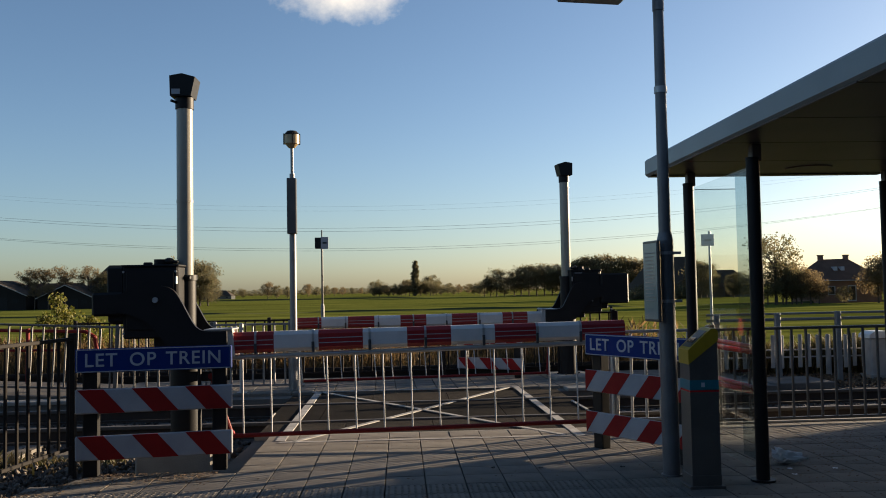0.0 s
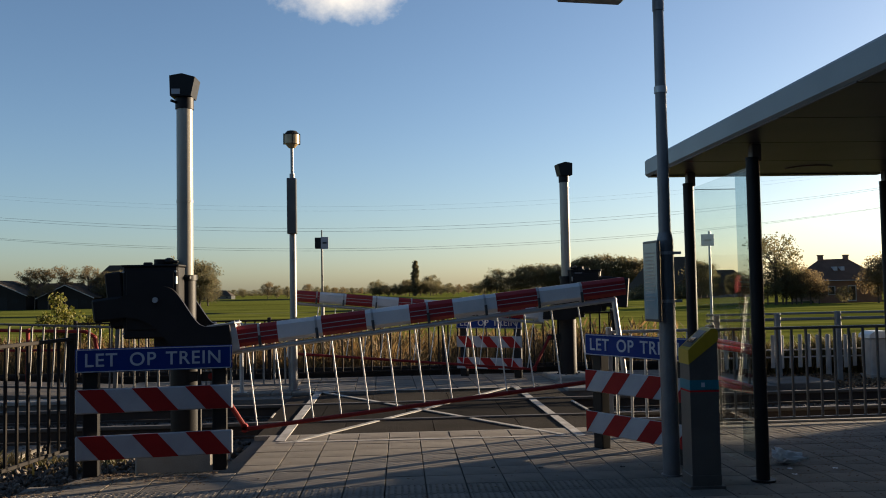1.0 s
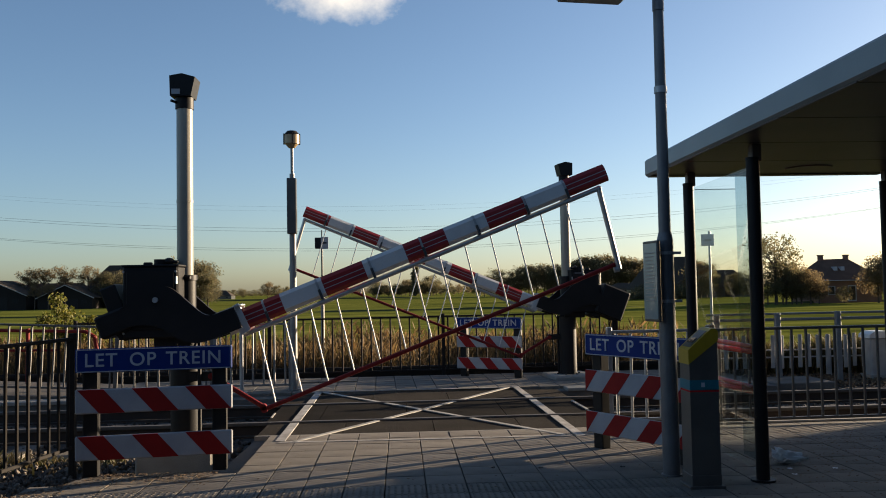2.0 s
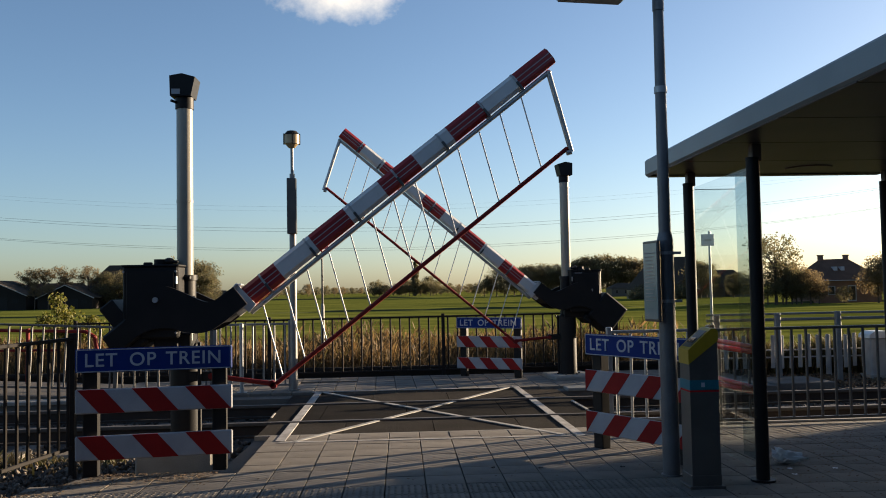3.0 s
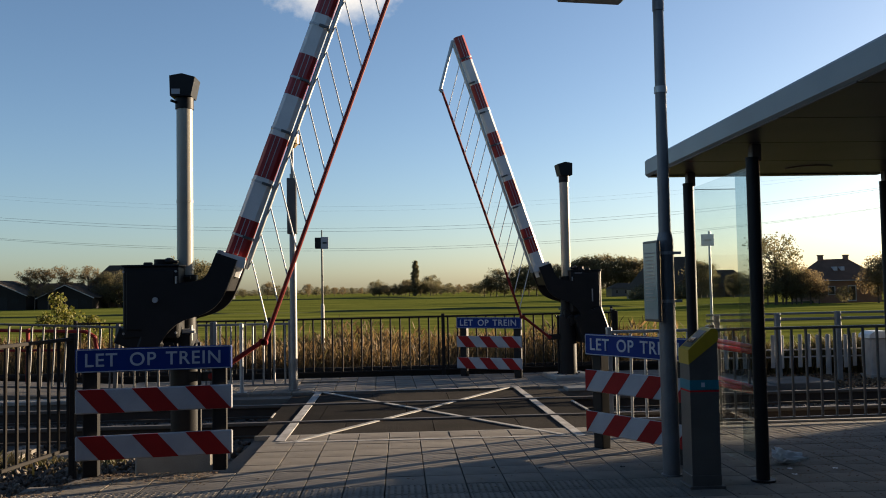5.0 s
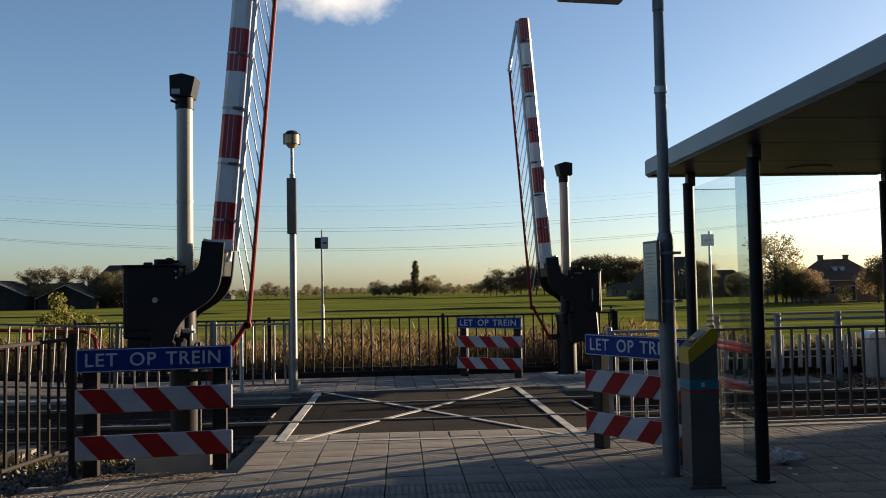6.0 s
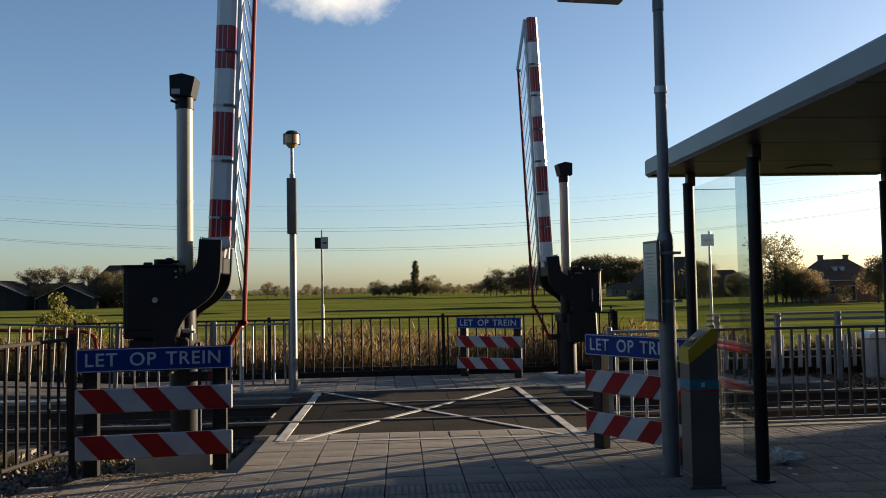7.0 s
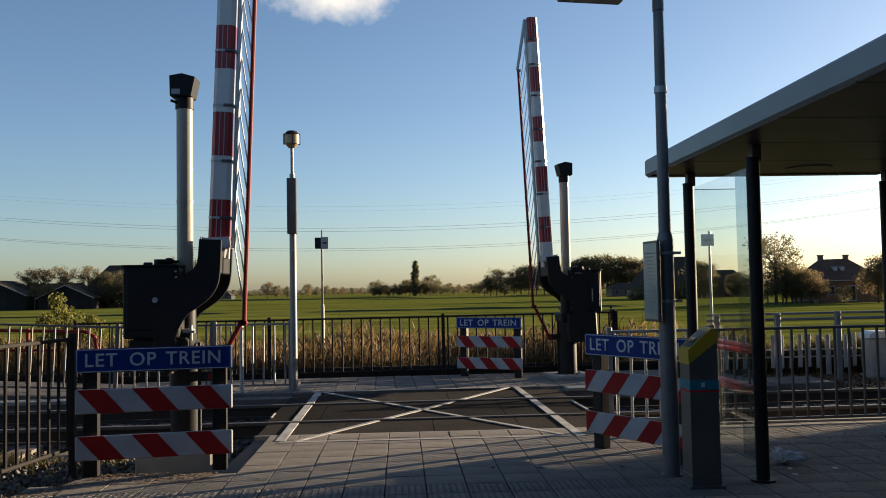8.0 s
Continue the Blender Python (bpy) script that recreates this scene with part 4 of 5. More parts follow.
def debris():
    rng = random.Random(77)
    v, f = [], []
    for i in range(8000):
        if i >= 3000:
            x, y = rng.triangular(1.8, 5.6, 4.2), rng.uniform(5.0, 8.9)
            if noise.noise(Vector((x * 1.3, y * 1.3, 5))) < rng.uniform(-0.5, 0.3):
                continue
        elif i < 2200:
            x = rng.uniform(-3.1, -1.5)
            y = (7.3 if x > -2.5 else 7.1 + 1.3 * (x + 2.5)) - abs(rng.gauss(0, 0.22))
        else:
            x, y = rng.uniform(-2.4, 5.2), rng.uniform(5.6, 8.8)
        if not paved(x, y):
            continue
        k, s, a = len(v), rng.uniform(0.004, 0.014), rng.uniform(0, 6.3)
        d, e = Vector((math.cos(a), math.sin(a), 0.15)) * s, Vector((-math.sin(a), math.cos(a), 0.3)) * s * 0.7
        c = Vector((x, y, 0.004))
        for p in (c - d, c + e, c + d * 1.1, c - e * 0.8):
            v.append((p.x, p.y, max(0.003, p.z)))
        f.append((k, k + 1, k + 2, k + 3))
    me = bpy.data.meshes.new("leaf_debris")
    me.from_pydata(v, [], f)
    me.materials.append(DEBRIS)
    tagged(new("leaf_debris", me), "scattered brown leaf crumbs and grit on the paving", "debris", kind="stuff")


debris()


def stones():
    rng = random.Random(8)
    v, f = [], []
    base = bmesh.new()
    bmesh.ops.create_icosphere(base, subdivisions=1, radius=1)
    bv = [x.co.copy() for x in base.verts]
    bf = [[q.index for q in x.verts] for x in base.faces]
    base.free()

    def stone(x, y, z, s):
        k = len(v)
        q = Euler((rng.uniform(0, 6), rng.uniform(0, 6), rng.uniform(0, 6))).to_matrix()
        sc = (s * rng.uniform(0.7, 1.3), s * rng.uniform(0.7, 1.3), s * rng.uniform(0.5, 0.9))
        for c in bv:
            p = q @ Vector((c.x * sc[0], c.y * sc[1], c.z * sc[2])) * rng.uniform(0.8, 1.15)
            v.append((p.x + x, p.y + y, p.z + z))
        f.extend([[k + i for i in a] for a in bf])
    for i in range(7600):
        x, y = rng.uniform(-7.5, -1.75), rng.uniform(4.2, 8.85)
        if paved(x, y - 0.18):
            continue
        stone(x, y, -0.20 + rng.uniform(0, 0.055), rng.uniform(0.014, 0.034))
    me = bpy.data.meshes.new("ballast_stones")
    me.from_pydata(v, [], f)
    me.materials.append(STONES)
    v.clear(), f.clear()
    for i in range(3400):
        stone(rng.uniform(5.9, 13), rng.uniform(12.8, 14.6), -0.11 + rng.uniform(0, 0.03), rng.uniform(0.012, 0.034))
    rubble = bpy.data.meshes.new("brown_rubble")
    rubble.from_pydata(v, [], f)
    rubble.materials.append(DEBRIS)
    tagged(new("rubble", rubble), "brown broken rubble on the bare trackside soil", "rubble", kind="stuff")
    tagged(new("ballast_stones", me), "loose grey ballast stones beside the path", "gravel", kind="stuff")
    v, f = [], []
    for i in range(4200):
        x, y = rng.uniform(-9, 9), rng.uniform(9.1, 12.45)
        if -1.65 < x < 2.3:
            continue
        stone(x, y + 0.035 * x, -0.30 + rng.uniform(0, 0.04), rng.uniform(0.022, 0.04))
    me = bpy.data.meshes.new("track_ballast")
    me.from_pydata(v, [], f)
    me.materials.append(TRACKSTONES)
    tagged(new("track_ballast", me), "rust-stained ballast between the platforms, darkened in colour for the platform shade", "ballast", kind="stuff")


stones()


def weeds():
    rng = random.Random(31)
    v, f = [], []
    for i in range(2600):
        x, y = rng.uniform(-11, -2.7), rng.choice((rng.uniform(8.3, 9.1), rng.uniform(8.6, 9.0)))
        h, a = rng.uniform(0.06, 0.28) * (0.6 + noise.noise(Vector((x, y, 3)))), rng.uniform(0, 6.3)
        if h < 0.03:
            continue
        d, w, k = Vector((math.cos(a), math.sin(a), 0)), Vector((-math.sin(a), math.cos(a), 0)) * 0.008, len(v)
        b = Vector((x, y, -0.22))
        for p in (b - w, b + w, b + d * h * 0.3 + w + Vector((0, 0, h * 0.7)), b + d * h * 0.3 - w + Vector((0, 0, h * 0.7)), b + d * h * 0.7 + Vector((0, 0, h))):
            v.append(tuple(p))
        f.extend([(k, k + 1, k + 2, k + 3), (k + 3, k + 2, k + 4)])
    for i in range(16000):
        x, y = rng.uniform(4.9, 17), rng.uniform(14.75, 16.3)
        h, a = rng.uniform(0.35, 0.78) * (0.95 + 0.4 * noise.noise(Vector((x * 0.8, y, 3)))), rng.uniform(0, 6.3)
        d, w, k = Vector((math.cos(a), math.sin(a), 0)), Vector((-math.sin(a), math.cos(a), 0)) * 0.012, len(v)
        b = Vector((x, y, -0.14 - 0.55 * max(0, y - 15.1)))
        for p in (b - w, b + w, b + d * h * 0.25 + w * 2 + Vector((0, 0, h * 0.7)), b + d * h * 0.25 - w * 2 + Vector((0, 0, h * 0.7)), b + d * h * 0.5 + Vector((0, 0, h))):
            v.append(tuple(p))
        f.extend([(k, k + 1, k + 2, k + 3), (k + 3, k + 2, k + 4)])
    me = bpy.data.meshes.new("weeds")
    me.from_pydata(v, [], f)
    me.materials.append(WEED)
    tagged(new("weeds", me), "low dull weeds along the trackside gravel", "weeds", kind="stuff")


weeds()


def reeds():
    rng = random.Random(5)
    v, f = [], []

    def stalk(x, y, z, h):
        lean, a = Vector((rng.gauss(0, 0.16), rng.gauss(0, 0.10), 0)) * h, rng.uniform(0, 3.14)
        w = Vector((math.cos(a), math.sin(a), 0)) * rng.uniform(0.005, 0.011)
        b, k = Vector((x, y, z)), len(v)
        m, t = b + Vector((0, 0, h * 0.55)) + lean * 0.4, b + Vector((0, 0, h)) + lean
        for p in (b - w, b + w, m - w * 1.3, m + w * 1.3, t):
            v.append(tuple(p))
        f.extend([(k, k + 1, k + 3, k + 2), (k + 2, k + 3, k + 4)])
        if rng.random() < 0.4:
            k = len(v)
            d = Vector((rng.gauss(0, 0.08), rng.gauss(0, 0.05), 0.0))
            for p in (t - w * 2.2 - Vector((0, 0, 0.1)), t + w * 2.2 - Vector((0, 0, 0.1)), t + d + Vector((0, 0, 0.08)), t + d * 0.4 + w):
                v.append(tuple(p))
            f.append((k, k + 1, k + 3, k + 2))
    for i in range(70000):
        x, y = rng.uniform(-14, 16), rng.uniform(15.6, 19.2)
        z = -0.62 - 1.38 * (y - 15.3) / 8.7
        h = (0.95 + 0.45 * noise.noise(Vector((x * 0.5, y * 0.7, 1)))) * rng.uniform(0.7, 1.25) + 0.16 * (y - 15.6)
        if x > 4.8:
            if rng.random() < 0.8:
                continue
            h *= 0.6
        stalk(x, y, z, h)
    me = bpy.data.meshes.new("reeds")
    me.from_pydata(v, [], f)
    me.materials.append(REED)
    tagged(new("reeds", me), "tall dry ochre reeds along the ditch behind the fence", "reeds", kind="stuff")
    # Low near-black strip with a thin top bar along the platform's back.
    bank = B()
    box(bank, (0, 15.25, -0.22), (60, 0.08, 0.72)), box(bank, (0, 15.2, 0.10), (60, 0.05, 0.05))
    tagged(new("dark_edging", make("dark_edging", bank, DIRT)), "low dark edging behind the far platform", "edging", kind="structure")


reeds()


# ---- trees and farms ----
def tree_mesh(kind, seed, H, Wd, leaf, n, trunk=0.3, lumps=26, clump=1.0):
    """Trunk with limbs, and a crown of small leaf clumps held at the limb tips."""
    rng = random.Random(seed)
    bm = B()
    rod(bm, (0, 0, -0.3), (0, 0, H * 0.5), 0.025 * H, 0.014 * H, 8)
    tips = []
    for i in range(9):
        a, z0 = i * 2.4 + rng.uniform(-0.4, 0.4), H * rng.uniform(trunk, 0.6)
        r = Wd / 2 * rng.uniform(0.55, 1.0)
        e = Vector((r * math.cos(a), r * math.sin(a), min(H * 0.95, z0 + H * rng.uniform(0.1, 0.38))))
        rod(bm, (0, 0, z0), e, 0.009 * H, 0.003 * H, 5)
        tips.append(e)
    rod(bm, (0, 0, H * 0.5), (0, 0, H * 0.92), 0.014 * H, 0.003 * H, 6)
    v, f = [], []
    cl = []
    for i in range(lumps):
        a, zz = rng.uniform(0, 6.28), rng.uniform(trunk * 0.95, 1.0)
        prof = math.sin(math.pi * min(1, max(0.03, (zz - trunk * 0.8) / (1.06 - trunk * 0.8)))) ** 0.6
        rr = Wd / 2 * prof * math.sqrt(rng.uniform(0.05, 1))
        cl.append((Vector((rr * math.cos(a), rr * math.sin(a), zz * H * 0.95)), Wd * rng.uniform(0.10, 0.21) * clump))
    for e in tips:
        cl.append((e, Wd * 0.13))
    for i in range(n):
        c, s = rng.choice(cl)
        p = Vector((rng.gauss(0, 1), rng.gauss(0, 1), rng.gauss(0, 0.8)))
        p = c + p * min(1.0, 2.0 / p.length) * s * 0.70
        q = Euler((rng.uniform(0, 6), rng.uniform(0, 6), rng.uniform(0, 6))).to_matrix()
        k, sz = len(v), leaf * rng.uniform(0.5, 1.2)
        for w in ((-1, -0.6, 0), (0.9, -0.8, 0.1), (1, 0.7, -0.1), (-0.8, 0.9, 0.15)):
            v.append(tuple(p + q @ (Vector(w) * sz)))
        f.append((k, k + 1, k + 2, k + 3))
    me = bpy.data.meshes.new(kind + "_crown")
    me.from_pydata(v, [], f)
    return make(kind + "_trunk", bm, BARK), me


def tree(kind, meshes, m, material, label, cat="tree", group="trees on the horizon"):
    t = thing(kind, m, label, cat, group)
    piece("trunk", meshes[0], t, Matrix())
    c = piece("crown", meshes[1], t, Matrix())
    if not meshes[1].materials:
        meshes[1].materials.append(material)
    return t


FZ = -2.0
BROAD = [tree_mesh("broad", 20 + i, 12, 10.5, 0.16, 5200, 0.20, 36, 0.72) for i in range(4)]
AUT = [tree_mesh("autumn", 40 + i, 12, 10, 0.15, 4600, 0.22, 32, 0.72) for i in range(3)]
CLEAR = [tree_mesh("clear", 64 + i, 12, 6.4, 0.13, 2300, 0.64, 17, 0.85) for i in range(3)]
LONE = [tree_mesh("lone", 70, 12, 8.0, 0.15, 2600, 0.42)]
POPLAR = tree_mesh("poplar", 80, 20, 4.6, 0.30, 6500, 0.04, 130)
BUSH = [tree_mesh("bush", 90 + i, 4, 7, 0.24, 900, 0.05) for i in range(2)]


def plant(u, dist, scale, fam, material, label, kind="tree", sz=1.0, cat="tree"):
    rng = random.Random(int(u * 9973) + int(dist))
    m = pose(u * dist, dist, FZ, 0, 0, rng.uniform(0, 360)) @ Matrix.Diagonal((scale, scale, scale * sz, 1))
    return tree(kind, rng.choice(fam), m, material, label, cat)


DK, AU = "dark green broadleaf tree across the meadow", "autumn-brown broadleaf tree by the farmland"
for u in (-0.487, -0.470):
    plant(u, 240, 0.55, BROAD, LEAFGREEN, DK)
for u, s in ((-0.4155, 0.93), (-0.399, 0.92), (-0.3735, 0.97), (-0.349, 0.96)):
    plant(u, 250, s, CLEAR, LEAFAUTUMN, "sparse autumn tree beside the farm sheds")
for u, s in ((-0.326, 0.82), (-0.316, 0.85), (-0.235, 1.1), (-0.226, 1.08), (-0.245, 1.05), (-0.217, 0.7), (-0.255, 1.0)):
    plant(u, 250, s, BROAD, LEAFGREEN, DK)
for u, s in ((-0.408, 0.52), (-0.393, 0.55)):
    plant(u, 235, s, CLEAR, LEAFAUTUMN, AU)
for u, d, s in ((-0.178, 600, 0.55), (-0.150, 480, 0.75), (-0.140, 480, 0.6), (-0.128, 500, 0.55), (-0.105, 620, 0.75), (-0.095, 700, 0.6), (-0.085, 640, 0.65), (-0.075, 700, 0.55), (-0.066, 720, 0.6), (-0.055, 900, 0.6), (-0.045, 950, 0.55),
                (-0.028, 560, 0.85), (-0.018, 560, 0.6), (-0.008, 540, 0.55), (0.006, 540, 0.8), (0.022, 560, 0.7), (0.034, 520, 1.0), (0.041, 540, 0.75), (0.055, 600, 0.65), (0.066, 640, 0.6), (0.078, 620, 0.6)):
    plant(u, d, s, BROAD if int(u * 1000) % 3 else AUT, LEAFGREEN if int(u * 1000) % 3 else LEAFAUTUMN, DK if int(u * 1000) % 3 else AU)
tree("poplar", POPLAR, pose(0.017 * 500, 500, FZ) @ Matrix.Diagonal((0.85, 0.85, 1.02, 1)), LEAFGREEN, "tall slender poplar standing above the far trees")
for i, (u, s) in enumerate(((-0.030, 0.55), (-0.024, 0.8), (-0.014, 0.6), (-0.003, 0.7), (0.001, 0.5), (0.010, 0.9), (0.014, 0.8), (0.023, 0.85), (0.029, 0.7), (0.037, 0.8), (0.046, 0.6), (0.060, 0.5), (0.084, 0.7), (0.090, 0.6))):
    plant(u, 505, s, BROAD, LEAFGREEN, DK, sz=0.85)
for i in range(110):
    u = -0.20 + i * 0.0029
    plant(u, 1000 + 40 * (i % 5), 0.55 + 0.25 * ((i * 37) % 10) / 10, BUSH if i % 2 else BROAD, LEAFGREEN, "distant dark tree on the horizon", sz=0.9)
for i, (u, s) in enumerate(((0.096, 0.62), (0.103, 0.72), (0.110, 0.98), (0.119, 0.7), (0.130, 0.95), (0.138, 1.05), (0.147, 1.1), (0.156, 1.1), (0.165, 1.12), (0.174, 1.1), (0.183, 1.15), (0.190, 1.1),
                (0.200, 1.25), (0.210, 1.35), (0.219, 1.38), (0.229, 1.45), (0.238, 1.42), (0.247, 1.35), (0.256, 1.35), (0.266, 1.3), (0.276, 1.25), (0.286, 1.2))):
    plant(u, 380, s, AUT if i % 3 == 1 else BROAD, LEAFAUTUMN if i % 3 == 1 else LEAFGREEN, AU if i % 3 == 1 else DK)
for u, s in ((0.332, 0.42), (0.347, 0.80), (0.354, 0.74), (0.386, 0.5), (0.397, 0.55), (0.407, 0.5)):
    plant(u, 222, s, BROAD, LEAFGREEN, DK)
for u, s, fam, mt in ((0.436, 0.95, LONE, LEAFGREEN), (0.448, 0.6, LONE, LEAFGREEN), (0.426, 0.45, BROAD, LEAFGREEN), (0.444, 0.48, AUT, LEAFAUTUMN), (0.455, 0.52, AUT, LEAFAUTUMN), (0.466, 0.53, AUT, LEAFAUTUMN), (0.460, 0.47, BROAD, LEAFGREEN),
                      (0.477, 0.46, AUT, LEAFAUTUMN), (0.487, 0.34, AUT, LEAFAUTUMN), (0.517, 0.24, BROAD, LEAFGREEN), (0.558, 0.62, AUT, LEAFAUTUMN), (0.568, 0.66, AUT, LEAFAUTUMN), (0.575, 0.6, BROAD, LEAFGREEN)):
    plant(u, 140, s, fam, mt, "autumn tree round the brick farmhouse" if mt is LEAFAUTUMN else "dark tree beside the farmhouse")


def near_bush(x, y, z, s, n, seed):
    a, b = tree_mesh("sapling", seed, 1.7, 0.62, 0.015, n * 8, 0.12)
    tree("sapling", (a, b), pose(x, y, z) @ Matrix.Diagonal((s, s, s, 1)), LEAFYELLOW, "young yellow-green sapling behind the far fence", "shrub", "saplings")


near_bush(-6.45, 17.2, -0.9, 1.42, 1000, 7)
near_bush(-5.95, 17.0, -0.9, 1.2, 900, 8)


def shed(u, dist, w, d, wall, ridge, label, roof_mat, axis=0, wall_mat=BRICK):
    h = thing("farm_building", pose(u * dist, dist, FZ, 0, 0, axis), label, "farm building", "farm buildings")
    part("wall", box(B(), (0, 0, wall / 2), (w, d, wall)), wall_mat, h, "dark wall", False)
    bm = B()
    a, c, q = w / 2 + 0.4, d / 2 + 0.5, w * 0.27
    vs = [bm.verts.new(p) for p in ((-a, -c, wall - 0.2), (a, -c, wall - 0.2), (a, c, wall - 0.2), (-a, c, wall - 0.2), (-q, 0, ridge), (q, 0, ridge))]
    for k in ((0, 1, 5, 4), (1, 2, 5), (2, 3, 4, 5), (3, 0, 4), (3, 2, 1, 0)):
        bm.faces.new([vs[n] for n in k])
    part("roof", bm, roof_mat, h, "dark hipped roof", False)
    for i in range(4):
        part("window", box(B(), (-w * 0.36 + i * w * 0.24, -d / 2 - 0.01, wall * 0.55), (w * 0.05, 0.06, wall * 0.35)), WINDOWDARK, h, "", False)
    part("door", box(B(), (w * 0.02, -d / 2 - 0.02, wall * 0.42), (w * 0.08, 0.06, wall * 0.8)), BLACKPAINT, h, "dark barn door", False)
    return h




def gable_barn(u, dist, w, d, wall, ridge, label):
    """Barn with its gable end to the meadow and pale verge boards."""
    h = thing("gable_barn", pose(u * dist, dist, FZ, 0, 0, 4), label, "farm building", "farm buildings")
    bm = prism(B(), [(-w / 2, 0), (w / 2, 0), (w / 2, wall), (0, ridge - 0.2), (-w / 2, wall)], -d / 2, d / 2, "y")
    part("wall", bm, FENCEPAINT, h, "black boarded wall", False)
    k = (ridge - wall) / (w / 2)
    a = w / 2 + 0.5
    for s in (-1, 1):
        part("roof", prism(B(), [(0, ridge - 0.15), (s * a, wall - 0.15 - 0.5 * k), (s * a, wall + 0.1 - 0.5 * k), (0, ridge + 0.1)][::s], -d / 2 - 0.3, d / 2 + 0.3, "y"), THATCH, h, "dark roof slope", False)
        part("verge_board", prism(B(), [(0, ridge - 0.2), (s * a, wall - 0.2 - 0.5 * k), (s * a, wall + 0.03 - 0.5 * k), (0, ridge + 0.03)][::s], -d / 2 - 0.5, -d / 2 - 0.31, "y"), PALE, h, "pale verge board", False)
    part("door", box(B(), (w * 0.1, -d / 2 - 0.03, wall * 0.42), (w * 0.26, 0.08, wall * 0.84)), BLACKPAINT, h, "dark barn door", False)
    for x in (-0.3, 0.34):
        part("window", box(B(), (w * x, -d / 2 - 0.03, wall * 0.6), (w * 0.1, 0.08, wall * 0.3)), BLACKPAINT, h, "", False)


gable_barn(-0.4405, 246, 17, 18, 4.0, 7.9, "dark barn with white-edged gable across the meadow")
gable_barn(-0.3638, 248, 14, 18, 3.2, 6.5, "low dark barn with white-edged gable across the meadow")
shed(-0.385, 255, 26, 12, 3.2, 7.2, "dark barn with wide pitched roof across the meadow", ROOFTILE, 6)
shed(-0.30, 262, 26, 14, 4.0, 12.3, "large dark farm building among the trees", THATCH, -4)
shed(-0.206, 520, 18, 12, 2.0, 5.2, "low distant farm barn with long roof", THATCH, 0, CONTROLBOX)
shed(0.315, 235, 21, 16, 2.6, 11.2, "large dark thatched barn among trees", THATCH, 3, CONTROLBOX)
shed(0.3691, 240, 15, 12, 3.4, 7.5, "dark thatched farm building beside the barn", THATCH, -3, CONTROLBOX)
shed(0.2613, 300, 13, 8, 2.9, 4.6, "low dark shed before the trees", THATCH, 0, CONTROLBOX)
for i in range(13):
    plant(0.268 + i * 0.0062, 218 + 5 * (i % 3), 0.42 + 0.09 * (i * 7 % 5), BUSH, LEAFGREEN, "dark hedge shrub before the barns", "shrub", 1.1, "shrub")


def farmhouse():
    h = thing("farmhouse", pose(76.5, 150, FZ, 0, 0, 4), "brick farmhouse with dark hipped roof and two chimneys", "house")
    part("wall", box(B(), (-0.4, 0, 2.0), (11.2, 9, 4.0)), BRICK, h, "red-brown brick wall", False)
    bm = B()
    vs = [bm.verts.new(p) for p in ((-6.6, -5, 3.8), (5.8, -5, 3.8), (5.8, 5, 3.8), (-6.6, 5, 3.8), (-3.3, 0, 7.5), (1.9, 0, 7.6))]
    for q in ((0, 1, 5, 4), (1, 2, 5), (2, 3, 4, 5), (3, 0, 4), (3, 2, 1, 0)):
        bm.faces.new([vs[i] for i in q])
    roof = part("roof", bm, ROOFTILE, h, "dark tiled hipped roof", False)
    for x in (-3.1, 1.6):
        part("chimney", box(box(B(), (x, 0, 7.7), (0.7, 0.7, 1.1)), (x, 0, 8.2), (0.84, 0.84, 0.18)), BRICK, roof, "brick chimney", False)
    for x in (-2.0, -0.7):
        part("skylight", box(B(), (x, -2.35, 5.82), (0.7, 0.9, 0.7), bevel=0.02), BOARDWHITE, roof, "pale skylight", False)
    part("gutter", box(B(), (-0.4, -5.02, 3.78), (12.4, 0.14, 0.14)), BOARDWHITE, h, "white gutter", False)
    for x, z, w, hh in ((-0.2, 1.6, 1.5, 2.7), (-3.9, 2.1, 1.3, 1.5), (4.3, 2.3, 1.0, 1.2)):
        wd = part("window", box(B(), (x, -4.52, z), (w, 0.10, hh)), BOARDWHITE, h, "white window frame", False)
        part("pane", box(B(), (x, -4.58, z), (w * 0.76, 0.04, hh * 0.86)), WINDOWDARK, wd, "", False)


farmhouse()


SHADE = [tree_mesh("shade", 110 + i, 13, 11, 0.34, 5200, 0.10) for i in range(2)]
for i, (x, y, s) in enumerate(((34.0, 16.9, 1.0), (37.0, 10.0, 1.1), (34.0, 5.0, 1.0), (36.0, -1.0, 1.1), (33.0, -8.0, 1.1), (42.0, 18.6, 1.15), (44.0, 8.0, 1.2), (43.0, 0.0, 1.15))):
    tree("tree", SHADE[i % 2], pose(x, y, -0.6, 0, 0, 70 * i) @ Matrix.Diagonal((s, s, s, 1)), LEAFAUTUMN, "leafy roadside tree shading the platform", "tree", "roadside trees")


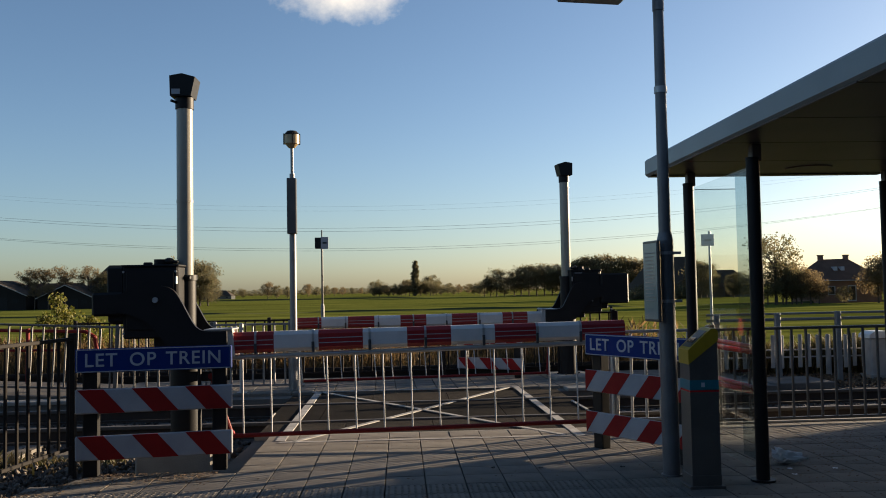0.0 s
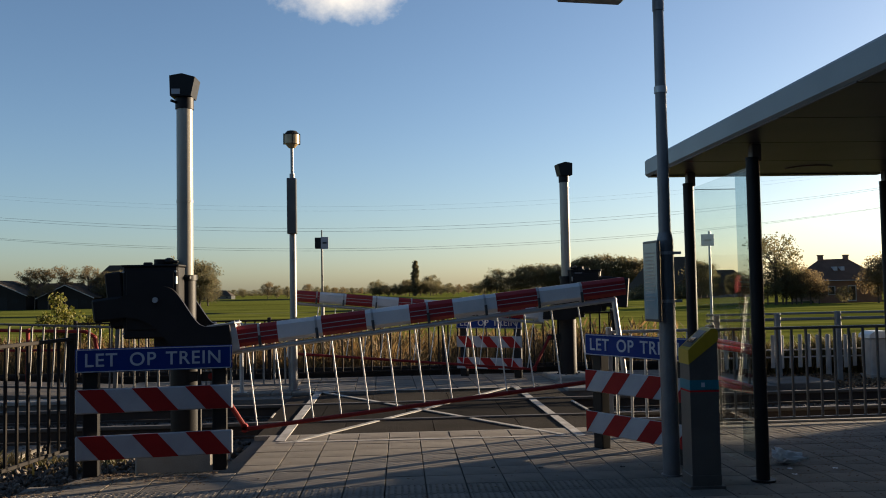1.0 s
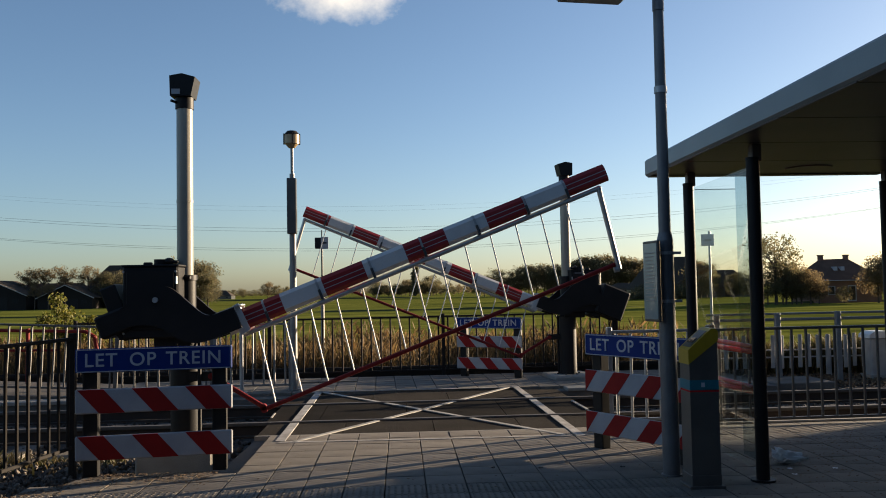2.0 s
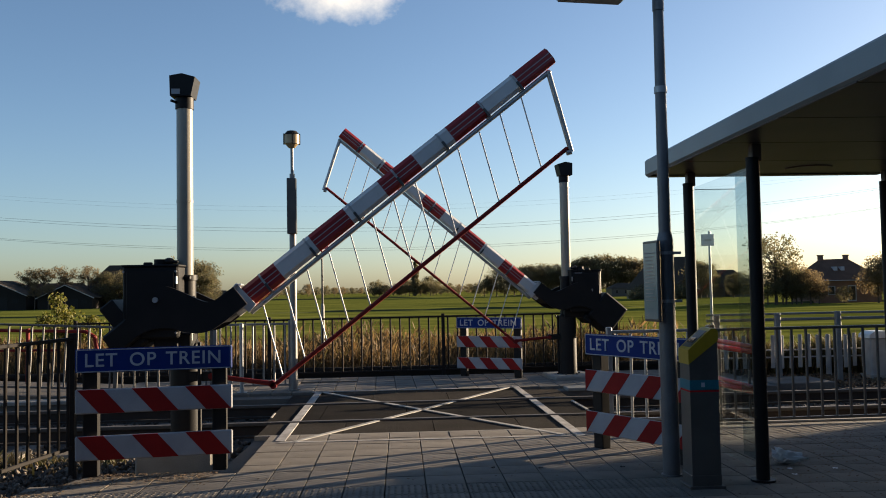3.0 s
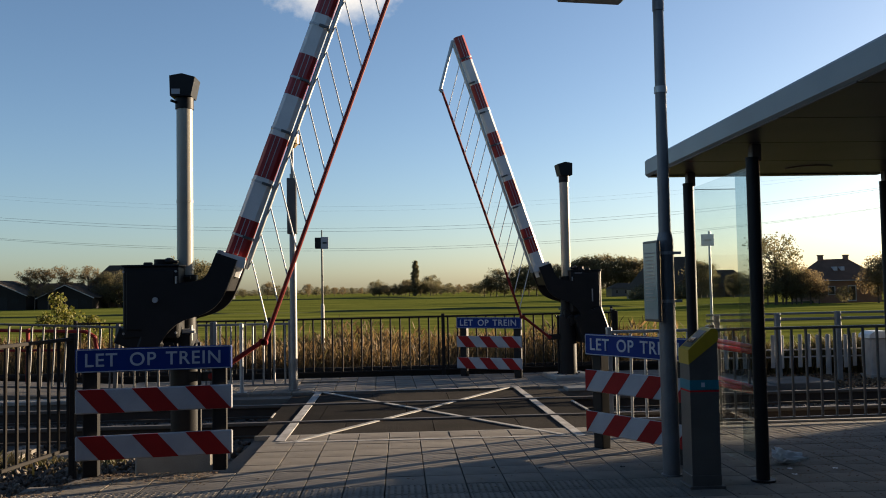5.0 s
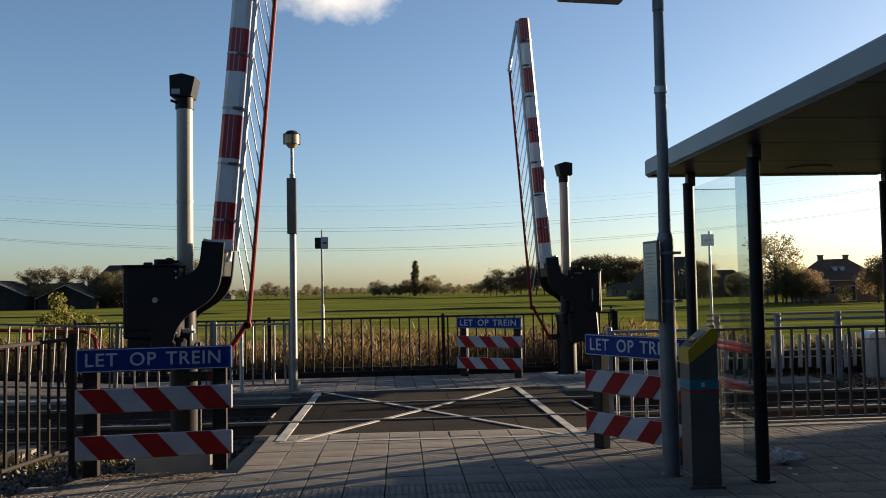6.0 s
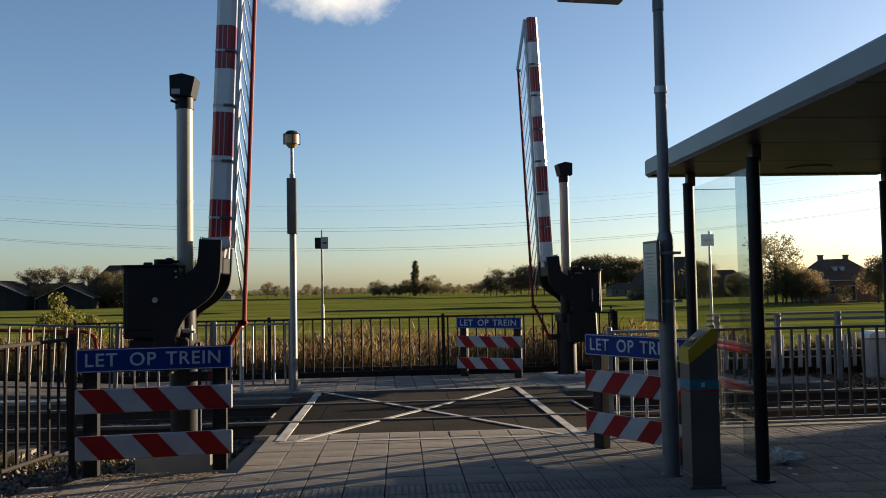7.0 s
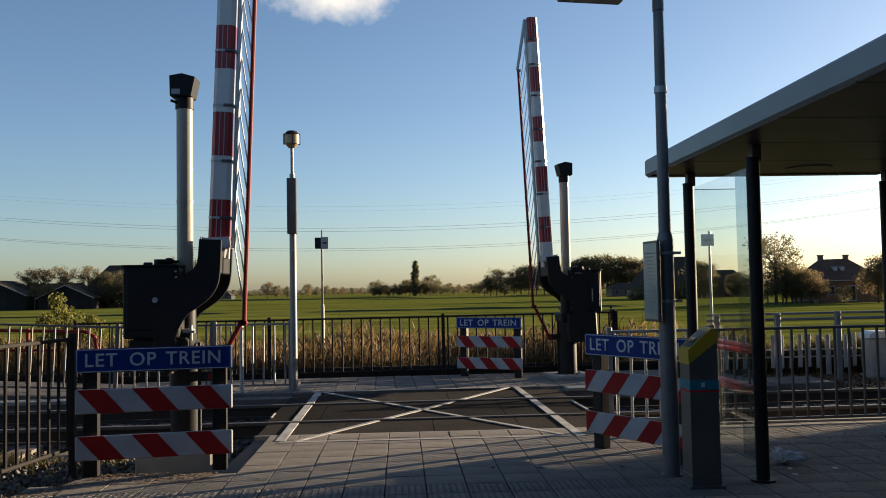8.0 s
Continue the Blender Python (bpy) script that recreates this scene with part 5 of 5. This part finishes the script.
def ditch_banks():
    rng = random.Random(12)
    for d, h, tilt in ((148, 0.32, -0.4), (390, 0.5, -0.3)):
        bm = B()
        n = 120
        w = d * 1.6
        rows = []
        for i in range(n + 1):
            x = -w + 2 * w * i / n
            k = h * (0.5 + 0.7 * rng.random()) if math.sin(i * 0.37 + d) > -0.75 else 0.03
            rows.append([bm.verts.new((x, y, z)) for y, z in ((-h * 1.5, -0.05), (-h * 0.5, k), (h * 0.6, k * 0.9), (h * 1.6, -0.05))])
        for a, b in zip(rows, rows[1:]):
            for j in range(3):
                bm.faces.new((a[j], b[j], b[j + 1], a[j + 1]))
        ob = new("ditch_bank", make("ditch_bank", bm, GRASSDARK))
        ob.matrix_basis = pose(0, d, FZ, 0, 0, tilt)
        tagged(ob, "dark rough grass along a ditch across the meadow", "grass", "ditch banks", "stuff")


ditch_banks()


# Unseen wall behind the camera, added to keep sky light off the foreground.
def south_sky_blocker():
    w = new("blocker_south", make("blocker_south", box(B(), (0, -4.6, 2.4), (60, 0.3, 6.0)), BLOCKERGREY, False))
    tagged(w, "plain grey wall added out of view to block sky light from behind", "wall", kind="structure")


south_sky_blocker()


# Unseen wall on the right, added to darken the shelter floor.
def east_sky_blocker():
    w = new("blocker_east", make("blocker_east", box(B(), (7.6, 0.8, 2.6), (0.3, 10.4, 6.4)), BLOCKERGREY, False))
    tagged(w, "plain grey wall added out of view to block sky light from the right", "wall", kind="structure")


east_sky_blocker()


def power_lines():
    p = thing("power_line", pose(0, 300, FZ), "high-voltage power line with sagging cables between two masts", "power line")
    for x, h in ((-186, 38), (211, 46)):
        bm = B()
        for sx, sy in ((-1, -1), (-1, 1), (1, -1), (1, 1)):
            rod(bm, (x + 2.2 * sx, 2.2 * sy, 0), (x + 0.4 * sx, 0.4 * sy, h), 0.12, seg=5)
        for k in range(9):
            z0, z1 = h * k / 9, h * (k + 1) / 9
            w0, w1 = 2.2 - 1.8 * k / 9, 2.2 - 1.8 * (k + 1) / 9
            rod(bm, (x - w0, -w0, z0), (x + w1, -w1, z1), 0.06, seg=4), rod(bm, (x + w0, w0, z0), (x - w1, w1, z1), 0.06, seg=4)
        for dz in (3.0, 9.8):
            rod(bm, (x, -8.5, h - dz + 1.0), (x, 8.5, h - dz + 1.0), 0.12, seg=5)
        part("pylon", bm, GALV, p, "steel lattice mast")
    for y, dz, q in ((-8, 0.0, 0.035), (8, 0.0, 0.035), (-8, -6.8, 0.035), (8, -6.8, 0.035), (-8, 7.2, 0.014), (8, 7.2, 0.014)):
        bm = B()
        pts = [Vector((x, y, 24.4 + dz + 3.6e-4 * (x + 12) ** 2)) for x in range(-186, 212, 10)]
        for a, b in zip(pts, pts[1:]):
            rod(bm, a, b, q, seg=5)
        part("cable", bm, FENCEPAINT, p, "thin dark cable")


power_lines()


def cloud():
    m = bpy.data.materials.new("cloud_glow")
    m.use_nodes = True
    n, l = m.node_tree.nodes, m.node_tree.links
    n.remove(n["Principled BSDF"])
    tc, ns, gr, mp = n.new("ShaderNodeTexCoord"), n.new("ShaderNodeTexNoise"), n.new("ShaderNodeTexGradient"), n.new("ShaderNodeMapping")
    gr.gradient_type = "SPHERICAL"
    mp.inputs["Scale"].default_value = (1 / 178, 1 / 100, 1)
    l.new(tc.outputs["Object"], mp.inputs[0]), l.new(mp.outputs[0], gr.inputs[0])
    ns.inputs["Scale"].default_value, ns.inputs["Detail"].default_value, ns.inputs["Roughness"].default_value = 0.016, 8, 0.62
    l.new(tc.outputs["Object"], ns.inputs["Vector"])
    ad, mr = n.new("ShaderNodeMath"), n.new("ShaderNodeMapRange")
    ad.operation = "MULTIPLY_ADD"
    ad.inputs[1].default_value = 1.1
    l.new(gr.outputs[1], ad.inputs[0]), l.new(ns.outputs[0], ad.inputs[2])
    mr.inputs[1].default_value, mr.inputs[2].default_value = 0.68, 1.62
    l.new(ad.outputs[0], mr.inputs[0])
    # Sunlight on the cloud is put in as a warm glow of its own.
    em, tr, mx = n.new("ShaderNodeEmission"), n.new("ShaderNodeBsdfTransparent"), n.new("ShaderNodeMixShader")
    em.inputs[0].default_value, em.inputs[1].default_value = (1.0, 0.92, 0.78, 1), 0.42
    l.new(mr.outputs[0], mx.inputs[0]), l.new(tr.outputs[0], mx.inputs[1]), l.new(em.outputs[0], mx.inputs[2])
    l.new(mx.outputs[0], n["Material Output"].inputs[0])
    bm = B()
    bmesh.ops.create_grid(bm, x_segments=1, y_segments=1, size=180)
    c = new("cloud", make("cloud", bm, m))
    tagged(c, "small white cumulus cloud drifting in the blue sky, its sunlight put in as glow", "cloud", kind="backdrop")
    c.visible_shadow = False
    return c


CLOUD = cloud()
CLOUD_M = [(t, pose(u * 1800, 1800, 1.45 + 0.346 * 1800, 75, 0, 3)) for t, u in ((0, -0.062), (8, -0.072))]


# ---- what moves ----
def motions():
    raise_barrier(NEAR_B, NEAR_T)
    raise_barrier(FAR_B, FAR_T)
    walk(CLOUD, CLOUD_M)


motions()
